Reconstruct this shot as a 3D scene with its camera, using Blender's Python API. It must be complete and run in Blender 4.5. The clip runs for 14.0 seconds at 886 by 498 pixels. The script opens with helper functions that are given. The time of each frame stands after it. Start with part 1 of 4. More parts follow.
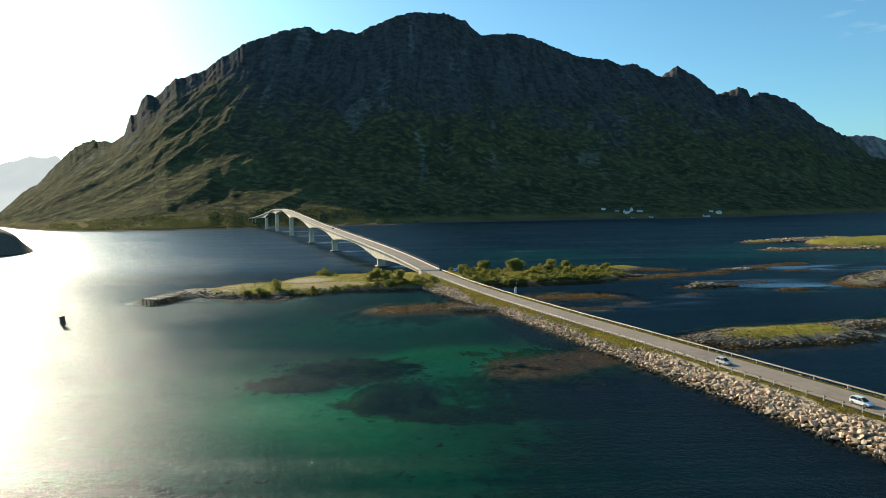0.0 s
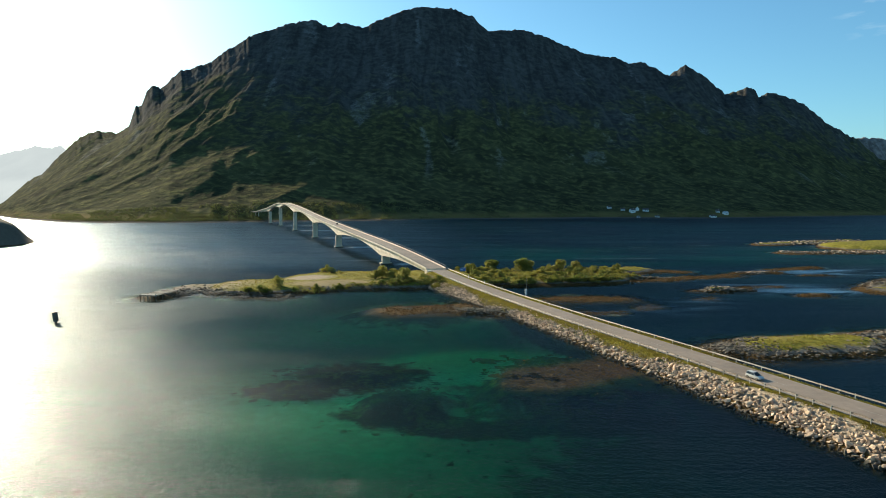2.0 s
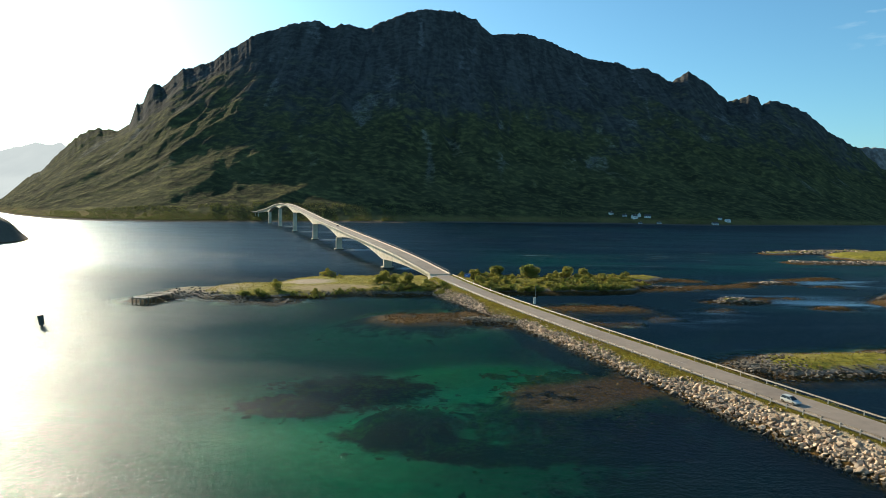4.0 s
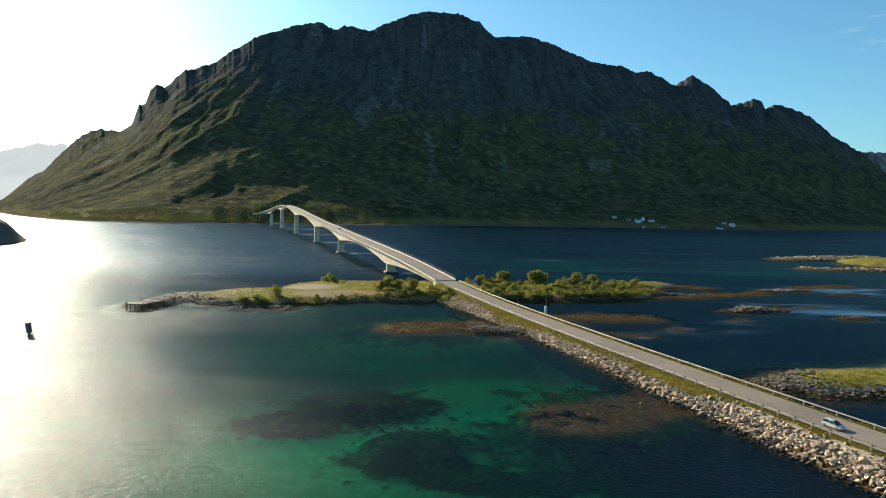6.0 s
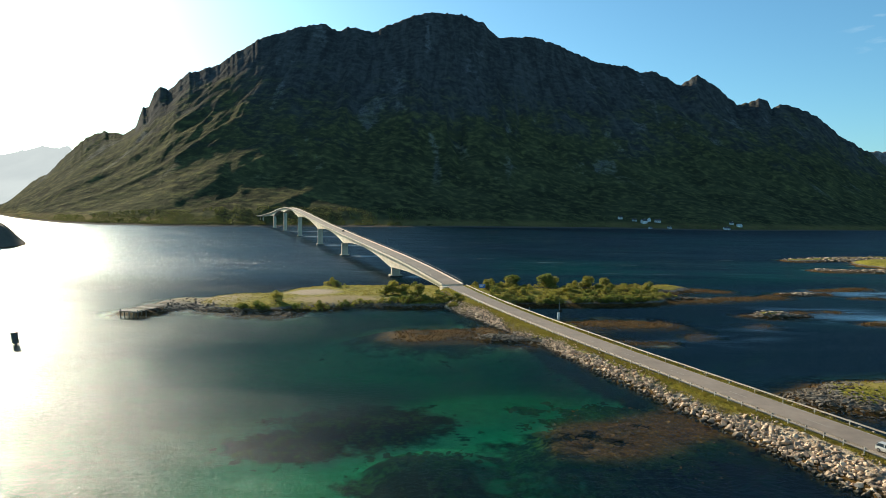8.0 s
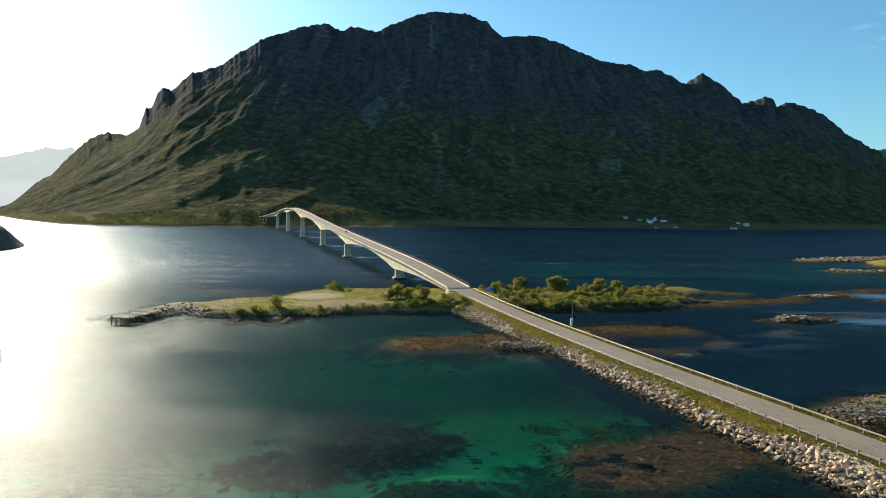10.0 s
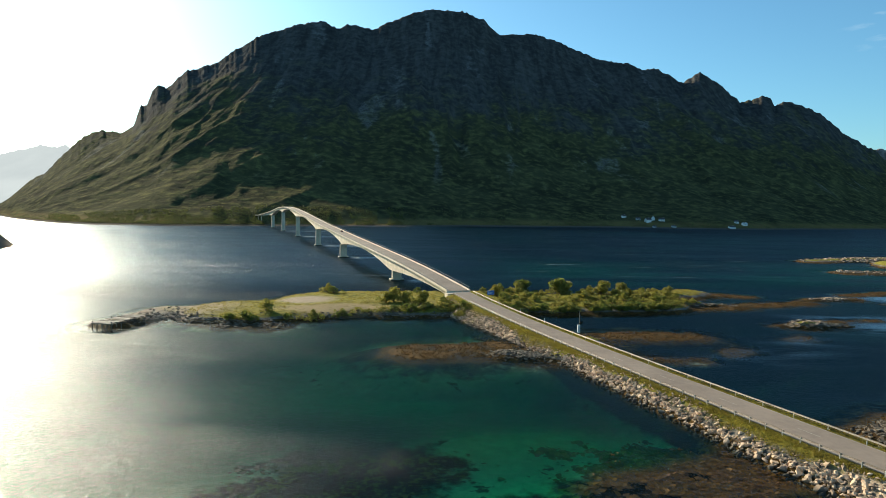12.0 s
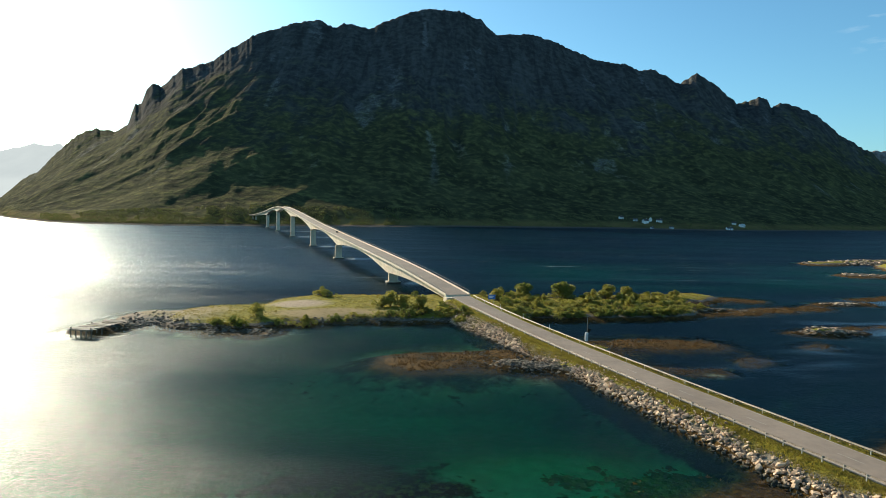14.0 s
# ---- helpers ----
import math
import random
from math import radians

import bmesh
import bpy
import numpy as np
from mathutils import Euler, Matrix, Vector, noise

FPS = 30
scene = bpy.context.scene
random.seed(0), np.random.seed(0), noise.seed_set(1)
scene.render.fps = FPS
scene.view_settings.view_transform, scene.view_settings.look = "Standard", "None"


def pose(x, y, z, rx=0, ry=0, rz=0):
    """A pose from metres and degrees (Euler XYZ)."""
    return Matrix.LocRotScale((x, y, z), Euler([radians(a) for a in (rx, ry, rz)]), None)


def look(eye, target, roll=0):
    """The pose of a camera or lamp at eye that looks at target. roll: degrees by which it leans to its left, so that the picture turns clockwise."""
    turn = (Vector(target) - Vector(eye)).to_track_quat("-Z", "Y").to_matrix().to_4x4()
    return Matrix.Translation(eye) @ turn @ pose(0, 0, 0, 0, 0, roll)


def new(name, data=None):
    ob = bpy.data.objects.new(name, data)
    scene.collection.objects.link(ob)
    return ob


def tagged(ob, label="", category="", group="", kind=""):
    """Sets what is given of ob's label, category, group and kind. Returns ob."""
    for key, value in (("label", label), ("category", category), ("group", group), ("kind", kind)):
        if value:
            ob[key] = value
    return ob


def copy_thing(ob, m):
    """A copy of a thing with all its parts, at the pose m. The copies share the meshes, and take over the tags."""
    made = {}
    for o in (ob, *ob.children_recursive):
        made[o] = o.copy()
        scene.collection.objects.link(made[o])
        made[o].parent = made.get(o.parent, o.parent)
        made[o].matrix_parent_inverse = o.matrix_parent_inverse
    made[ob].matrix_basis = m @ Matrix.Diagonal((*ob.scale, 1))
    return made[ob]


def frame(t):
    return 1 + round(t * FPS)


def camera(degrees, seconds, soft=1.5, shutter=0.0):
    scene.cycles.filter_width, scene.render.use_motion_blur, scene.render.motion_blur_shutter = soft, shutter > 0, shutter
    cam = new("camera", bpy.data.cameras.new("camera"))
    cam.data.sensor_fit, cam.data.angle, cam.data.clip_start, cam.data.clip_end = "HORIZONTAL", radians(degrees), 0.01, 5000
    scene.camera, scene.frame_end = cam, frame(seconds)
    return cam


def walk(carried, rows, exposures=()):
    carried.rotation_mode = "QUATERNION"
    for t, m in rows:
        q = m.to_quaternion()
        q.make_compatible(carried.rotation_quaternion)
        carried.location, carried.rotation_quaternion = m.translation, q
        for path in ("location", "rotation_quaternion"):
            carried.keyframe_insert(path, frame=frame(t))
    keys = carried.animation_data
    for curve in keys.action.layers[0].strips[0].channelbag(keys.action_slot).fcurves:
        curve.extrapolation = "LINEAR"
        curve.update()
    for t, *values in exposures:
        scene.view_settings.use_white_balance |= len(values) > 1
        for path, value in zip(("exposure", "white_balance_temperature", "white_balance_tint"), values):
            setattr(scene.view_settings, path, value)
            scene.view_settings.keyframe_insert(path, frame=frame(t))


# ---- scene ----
cam = camera(70.0, 14.0, soft=0.65)
UNIT = 1.65     # metres to one unit of the plan in which the place is laid out
PATH = [
    (0, (0.345, 0.791, 26.514), (0.404, 2.786, 26.378), -0.8),
    (0.5, (0.15, 2.284, 26.526), (0.208, 4.278, 26.385), -0.6),
    (1, (-0.096, 3.82, 26.635), (-0.04, 5.814, 26.491), -0.4),
    (1.5, (-0.44, 5.337, 26.763), (-0.387, 7.331, 26.616), -0.2),
    (2, (-0.799, 7.075, 26.84), (-0.75, 9.069, 26.692), 0.1),
    (2.5, (-1.088, 8.866, 26.889), (-1.048, 10.86, 26.741), 0.3),
    (3, (-1.478, 10.586, 26.952), (-1.436, 12.58, 26.805), 0.6),
    (3.2, (-1.633, 11.251, 26.959), (-1.588, 13.246, 26.814), 0.7),
    (5.5, (-3.24, 18.821, 27.223), (-3.192, 20.816, 27.089), 1.3),
    (6, (-3.431, 20.461, 27.293), (-3.385, 22.456, 27.162), 1.3),
    (6.5, (-3.639, 22.244, 27.269), (-3.595, 24.239, 27.139), 1.3),
    (7, (-3.805, 24.0, 27.313), (-3.765, 25.996, 27.184), 1.2),
    (7.5, (-4.015, 25.72, 27.367), (-3.982, 27.716, 27.239), 1.2),
    (8, (-4.112, 27.512, 27.436), (-4.079, 29.508, 27.309), 1.1),
    (10.5, (-4.818, 36.822, 27.58), (-4.798, 38.818, 27.452), 0.9),
    (11, (-4.998, 38.725, 27.673), (-4.973, 40.721, 27.544), 0.9),
    (11.5, (-5.121, 40.598, 27.739), (-5.091, 42.594, 27.609), 0.9),
    (12, (-5.245, 42.412, 27.777), (-5.213, 44.407, 27.646), 1.0),
    (12.5, (-5.445, 44.279, 27.814), (-5.412, 46.274, 27.683), 1.0),
    (13, (-5.63, 46.109, 27.84), (-5.596, 48.104, 27.709), 1.1),
    (13.5, (-5.784, 47.914, 27.831), (-5.744, 49.91, 27.701), 1.1),
    (14, (-5.968, 49.782, 27.802), (-5.923, 51.777, 27.672), 1.2),
]
walk(cam, [(t, look(Vector(eye) * UNIT, Vector(target) * UNIT, roll)) for t, eye, target, roll in PATH], exposures=((0.0, 0.76, 6400, 1.0), (14.0, 0.76, 6400, 1.0)))

# ---- light ----
SUN_AZ, SUN_EL = -38.5, 21.0     # degrees: azimuth from straight ahead (left is minus), height
world = bpy.data.worlds.new("world")
scene.world = world
world.use_nodes = True
wn, wl = world.node_tree.nodes, world.node_tree.links
sky = wn.new("ShaderNodeTexSky")
sky.sky_type, sky.sun_disc = "NISHITA", False
sky.sun_elevation, sky.sun_rotation = radians(SUN_EL), radians(SUN_AZ)
sky.air_density, sky.dust_density, sky.ozone_density = 1.0, 0.8, 5.0
# two thin wisps of high cloud
coord, wisp, near, mask, stretch = (wn.new("ShaderNode" + k) for k in ("TexCoord", "TexNoise", "VectorMath", "MapRange", "Mapping"))
stretch.inputs["Scale"].default_value = (5, 5, 22)
stretch.inputs["Rotation"].default_value = (0, radians(14), 0)
wl.new(coord.outputs["Generated"], stretch.inputs[0]), wl.new(stretch.outputs[0], wisp.inputs["Vector"])
wisp.inputs["Scale"].default_value, wisp.inputs["Detail"].default_value = 2.2, 6.0
near.operation = "DOT_PRODUCT"
near.inputs[1].default_value = Vector((0.575, 0.80, 0.255)).normalized()
wl.new(coord.outputs["Generated"], near.inputs[0])
mask.inputs[1].default_value, mask.inputs[2].default_value = 0.9978, 0.9999
wl.new(near.outputs["Value"], mask.inputs[0])
thin, both, tint = wn.new("ShaderNodeMapRange"), wn.new("ShaderNodeMath"), wn.new("ShaderNodeMix")
thin.inputs[1].default_value, thin.inputs[2].default_value = 0.6, 1.1
wl.new(wisp.outputs["Fac"], thin.inputs[0])
both.operation, tint.data_type = "MULTIPLY", "RGBA"
wl.new(thin.outputs[0], both.inputs[0]), wl.new(mask.outputs[0], both.inputs[1]), wl.new(both.outputs[0], tint.inputs[0])
cyan = wn.new("ShaderNodeMix")
cyan.data_type, cyan.blend_type = "RGBA", "MULTIPLY"
cyan.inputs[0].default_value, cyan.inputs[7].default_value = 1.0, (0.81, 1.0, 0.94, 1.0)
wl.new(sky.outputs["Color"], cyan.inputs[6]), wl.new(cyan.outputs[2], tint.inputs[6])
tint.inputs[7].default_value = (5.6, 6.0, 6.2, 1.0)
wl.new(tint.outputs[2], wn["Background"].inputs["Color"])
wn["Background"].inputs["Strength"].default_value = 0.109
sun = new("sun", bpy.data.lights.new("sun", "SUN"))
sun.data.energy, sun.data.angle, sun.data.color = 5.0, radians(0.6), (1.0, 0.84, 0.64)
sun_way = Vector((math.sin(radians(SUN_AZ)) * math.cos(radians(SUN_EL)), math.cos(radians(SUN_AZ)) * math.cos(radians(SUN_EL)), math.sin(radians(SUN_EL))))
sun.matrix_world = look(sun_way * 900, (0, 0, 0))


# ---- materials ----
class Mat:
    """A small builder for node materials."""

    def __init__(self, name):
        self.m = bpy.data.materials.new(name)
        self.m.use_nodes = True
        self.n, self.l = self.m.node_tree.nodes, self.m.node_tree.links
        self.bsdf, self.out = self.n["Principled BSDF"], self.n["Material Output"]
        self.geo = self.n.new("ShaderNodeNewGeometry")
        plan = self.n.new("ShaderNodeVectorMath")
        plan.operation = "SCALE"
        plan.inputs["Scale"].default_value = 1 / UNIT
        self.l.new(self.geo.outputs["Position"], plan.inputs[0])
        self.place = plan.outputs[0]

    def link(self, a, b):
        self.l.new(a, b)

    def value(self, sock, v):
        if isinstance(v, (int, float, tuple)):
            sock.default_value = (*v, 1.0) if isinstance(v, tuple) and len(v) == 3 and sock.type == "RGBA" else v
        else:
            self.l.new(v, sock)

    def math(self, op, a, b=0.0, clamp=False):
        n = self.n.new("ShaderNodeMath")
        n.operation, n.use_clamp = op, clamp
        self.value(n.inputs[0], a), self.value(n.inputs[1], b)
        return n.outputs[0]

    def noise(self, scale, detail=4.0, rough=0.55, vec=None, distortion=0.0, stretch=None):
        n = self.n.new("ShaderNodeTexNoise")
        n.inputs["Scale"].default_value, n.inputs["Detail"].default_value = scale, detail
        n.inputs["Roughness"].default_value, n.inputs["Distortion"].default_value = rough, distortion
        v = vec if vec is not None else self.place
        if stretch:
            mp = self.n.new("ShaderNodeMapping")
            mp.inputs["Scale"].default_value = stretch
            self.l.new(v, mp.inputs["Vector"])
            v = mp.outputs[0]
        self.l.new(v, n.inputs["Vector"])
        return n.outputs["Fac"]

    def ramp(self, fac, lo, hi, a=0.0, b=1.0):
        n = self.n.new("ShaderNodeMapRange")
        n.interpolation_type = "SMOOTHSTEP"
        self.value(n.inputs[0], fac)
        n.inputs[1].default_value, n.inputs[2].default_value = lo, hi
        n.inputs[3].default_value, n.inputs[4].default_value = a, b
        return n.outputs[0]

    def mix(self, fac, a, b):
        n = self.n.new("ShaderNodeMix")
        n.data_type = "RGBA"
        self.value(n.inputs[0], fac), self.value(n.inputs[6], a), self.value(n.inputs[7], b)
        return n.outputs[2]

    def axis(self, which):
        n = self.n.new("ShaderNodeSeparateXYZ")
        self.l.new(self.place, n.inputs[0])
        return n.outputs[which]

    def normal_z(self):
        n = self.n.new("ShaderNodeSeparateXYZ")
        self.l.new(self.geo.outputs["Normal"], n.inputs[0])
        return n.outputs[2]

    def attribute(self, name):
        n = self.n.new("ShaderNodeAttribute")
        n.attribute_name = name
        return n.outputs["Fac"]

    def island(self):
        return self.geo.outputs["Random Per Island"]

    def random(self):
        return self.n.new("ShaderNodeObjectInfo").outputs["Random"]

    def bump(self, height, strength=0.4, distance=0.1):
        n = self.n.new("ShaderNodeBump")
        n.inputs["Strength"].default_value, n.inputs["Distance"].default_value = strength, distance * UNIT
        self.l.new(height, n.inputs["Height"])
        self.l.new(n.outputs[0], self.bsdf.inputs["Normal"])
        return n.outputs[0]

    def done(self, color, rough=0.8, metal=0.0, spec=0.4):
        self.value(self.bsdf.inputs["Base Color"], color)
        self.value(self.bsdf.inputs["Roughness"], rough)
        self.bsdf.inputs["Metallic"].default_value = metal
        self.bsdf.inputs["Specular IOR Level"].default_value = spec
        return self.m


def surface(name, dark, light, scale, fine, rough=0.85, metal=0.0, bump=0.3, distance=0.02, own=0.0):
    """A plain two-tone surface with coarse stains, fine grain and relief."""
    m = Mat(name)
    a, b = m.noise(scale, 5), m.noise(fine, 3)
    f = m.math("ADD", m.math("MULTIPLY", a, 0.65), m.math("MULTIPLY", b, 0.35))
    if own:
        f = m.math("ADD", f, m.math("MULTIPLY", m.math("SUBTRACT", m.random(), 0.5), own))
    m.bump(b, bump, distance)
    return m.done(m.mix(m.ramp(f, 0.3, 0.7), dark, light), rough, metal)


def asphalt_material():
    m = Mat("asphalt")
    big, mid, grain = m.noise(0.12, 4), m.noise(0.9, 4), m.noise(28, 2)
    f = m.math("ADD", m.math("MULTIPLY", big, 0.5), m.math("ADD", m.math("MULTIPLY", mid, 0.25), m.math("MULTIPLY", grain, 0.25)))
    m.bump(grain, 0.3, 0.01)
    return m.done(m.mix(m.ramp(f, 0.3, 0.7), (0.18, 0.138, 0.104), (0.31, 0.24, 0.182)), 0.75)


def ground_material():
    m = Mat("shore_ground")
    z = m.axis(2)
    jig = m.math("SUBTRACT", m.noise(0.22, 5), 0.5)
    zz = m.math("ADD", z, m.math("MULTIPLY", jig, 1.1))
    n1, n2, n3 = m.noise(0.05, 4), m.noise(0.7, 5), m.noise(5.0, 4)
    # sea floor: pale sand with dark weed beds
    sand = m.mix(m.ramp(n2, 0.3, 0.75), (0.38, 0.40, 0.26), (0.55, 0.54, 0.36))
    frond = m.math("ADD", m.math("MULTIPLY", m.noise(1.4, 4, 0.6), 0.55), m.math("MULTIPLY", m.noise(0.22, 3), 0.45))
    weed = m.mix(m.ramp(frond, 0.49, 0.6), (0.009, 0.009, 0.005), (0.22, 0.115, 0.026))
    bed = m.math("ADD", m.attribute("weed"), m.math("MULTIPLY", m.math("SUBTRACT", m.noise(0.3, 6, 0.6), 0.5), 0.9))
    spot = m.math("MULTIPLY", m.ramp(m.noise(0.45, 3), 0.6, 0.68), m.ramp(bed, 0.0, 0.3))
    floor_ = m.mix(m.math("MAXIMUM", m.ramp(bed, 0.36, 0.62), m.math("MULTIPLY", spot, 0.9)), sand, weed)
    n4 = m.noise(1.6, 5, 0.65)
    wrack = m.mix(m.ramp(m.math("ADD", m.math("MULTIPLY", n4, 0.7), m.math("MULTIPLY", n3, 0.3)), 0.38, 0.62), (0.018, 0.012, 0.006), (0.13, 0.07, 0.018))
    rock = m.mix(m.ramp(m.math("ADD", m.math("MULTIPLY", n2, 0.5), m.math("MULTIPLY", n3, 0.5)), 0.35, 0.65), (0.05, 0.042, 0.034), (0.22, 0.19, 0.15))
    grass = m.mix(m.ramp(n2, 0.3, 0.7), (0.11, 0.105, 0.013), (0.27, 0.225, 0.03))
    grass = m.mix(m.ramp(n1, 0.52, 0.72), grass, (0.23, 0.17, 0.06))
    c = m.mix(m.ramp(zz, -0.75, -0.3), floor_, wrack)
    c = m.mix(m.ramp(zz, 0.5, 0.75), c, rock)
    c = m.mix(m.math("MULTIPLY", m.ramp(zz, 0.9, 1.2), m.ramp(m.math("ADD", m.normal_z(), m.math("MULTIPLY", jig, 0.2)), 0.84, 0.93)), c, grass)
    c = m.mix(m.math("MULTIPLY", m.ramp(m.axis(0), -200, -235), m.ramp(z, 0.2, 1.0)), c, m.mix(n2, (0.08, 0.062, 0.045), (0.2, 0.16, 0.12)))
    c = m.mix(m.math("MULTIPLY", m.attribute("hay"), m.ramp(n2, 0.2, 0.5)), c, m.mix(n3, (0.27, 0.19, 0.085), (0.38, 0.28, 0.145)))
    c = m.mix(m.math("MULTIPLY", m.attribute("gravel"), m.ramp(n2, 0.25, 0.45)), c, m.mix(m.ramp(n3, 0.35, 0.65), (0.25, 0.185, 0.125), (0.46, 0.36, 0.255)))
    m.bump(m.math("ADD", m.math("MULTIPLY", n2, 0.7), m.math("MULTIPLY", n3, 0.3)), 0.6, 0.4)
    return m.done(c, 0.95, 0.0, 0.1)


def water_material():
    m = Mat("sea_water")
    n, l = m.n, m.l
    swell, chop, ripple = m.noise(0.16, 3, 0.5, stretch=(1, 1.5, 1)), m.noise(1.3, 3, 0.6), m.noise(4.6, 2)
    streak = m.noise(0.02, 5, 0.6, stretch=(0.35, 2.0, 1), distortion=0.8)
    calm = m.ramp(streak, 0.35, 0.65, 0.6, 1.3)
    h = m.math("ADD", m.math("MULTIPLY", swell, 0.3), m.math("ADD", m.math("MULTIPLY", chop, 0.54), m.math("MULTIPLY", ripple, 0.3)))
    h = m.math("MULTIPLY", h, calm)
    b = n.new("ShaderNodeBump")
    b.inputs["Strength"].default_value, b.inputs["Distance"].default_value = 1.0, 0.4 * UNIT
    l.new(h, b.inputs["Height"])
    fres = n.new("ShaderNodeFresnel")
    fres.inputs["IOR"].default_value = 1.33
    l.new(b.outputs[0], fres.inputs["Normal"])
    # long smooth facets and the fine wind ripple
    gloss, spread, both = n.new("ShaderNodeBsdfGlossy"), n.new("ShaderNodeBsdfGlossy"), n.new("ShaderNodeMixShader")
    gloss.distribution = spread.distribution = "BECKMANN"
    gloss.inputs["Color"].default_value = spread.inputs["Color"].default_value = (0.92, 0.97, 1.0, 1.0)
    gloss.inputs["Roughness"].default_value, spread.inputs["Roughness"].default_value = 0.12, 0.46
    both.inputs[0].default_value = 0.42
    l.new(b.outputs[0], gloss.inputs["Normal"]), l.new(b.outputs[0], spread.inputs["Normal"])
    l.new(gloss.outputs[0], both.inputs[1]), l.new(spread.outputs[0], both.inputs[2])
    # light that goes down to the sea floor and back, by the depth of water
    clear = n.new("ShaderNodeBsdfTransparent")
    d = m.attribute("depth")
    tint = m.mix(m.ramp(d, 0.3, 2.2), (0.9, 0.93, 0.88), (0.24, 0.82, 0.6))
    l.new(m.mix(m.ramp(d, 1.4, 4.2), tint, (0.1, 0.72, 0.53)), clear.inputs["Color"])
    body = n.new("ShaderNodeBsdfDiffuse")
    foam = m.math("MULTIPLY", m.ramp(m.noise(0.17, 6, 0.7, stretch=(0.13, 1.5, 1), distortion=1.6), 0.61, 0.67), m.attribute("tide"))
    sea = m.mix(m.ramp(m.noise(0.018, 4, 0.55, stretch=(0.5, 1.3, 1)), 0.42, 0.62), (0.0011, 0.006, 0.0122), (0.0012, 0.0105, 0.0137))
    lagoon = m.math("MULTIPLY", m.ramp(m.axis(1), 225, 185), m.ramp(m.axis(0), 26, 2))
    sea = m.mix(m.math("MULTIPLY", lagoon, 0.8), sea, (0.0008, 0.0145, 0.0112))
    shoal = m.math("MULTIPLY", m.math("MULTIPLY", m.ramp(m.axis(1), 255, 300), m.ramp(m.axis(1), 420, 330)), m.ramp(m.axis(0), 0, 60))
    sea = m.mix(m.math("MULTIPLY", shoal, m.ramp(m.noise(0.03, 4, 0.6, stretch=(0.4, 1.4, 1)), 0.35, 0.6)), sea, (0.0008, 0.024, 0.021))
    l.new(m.mix(m.math("ADD", m.math("MULTIPLY", foam, 0.26), m.math("MULTIPLY", m.attribute("wake"), m.ramp(m.noise(0.5, 4, 0.6), 0.38, 0.58, 0.25, 0.95))), sea, (0.5, 0.55, 0.55)), body.inputs["Color"])
    depth = m.ramp(m.math("ADD", m.attribute("deep"), m.math("MULTIPLY", m.math("SUBTRACT", m.noise(0.04, 4), 0.5), 0.3)), 0.05, 0.95, 0.16, 0.97)
    mix1, mix2 = n.new("ShaderNodeMixShader"), n.new("ShaderNodeMixShader")
    l.new(depth, mix1.inputs[0]), l.new(clear.outputs[0], mix1.inputs[1]), l.new(body.outputs[0], mix1.inputs[2])
    # sheen put in by position: reflection raised over the left water and strait
    sheen_by_place = m.math("ADD", m.ramp(m.axis(0), 20, -50, 0.24, 0.29), m.math("MULTIPLY", m.math("MULTIPLY", m.ramp(m.axis(1), 235, 300), m.ramp(m.axis(0), 60, -60)), 0.34))
    slick = m.math("MULTIPLY", m.attribute("breeze"), m.ramp(m.noise(0.07, 4, 0.55, stretch=(0.45, 1.5, 1), distortion=0.6), 0.42, 0.6))
    l.new(m.math("MULTIPLY", fres.outputs[0], m.math("ADD", sheen_by_place, m.math("MULTIPLY", slick, 1.1))), mix2.inputs[0]), l.new(mix1.outputs[0], mix2.inputs[1]), l.new(both.outputs[0], mix2.inputs[2])
    l.new(mix2.outputs[0], m.out.inputs["Surface"])
    return m.m


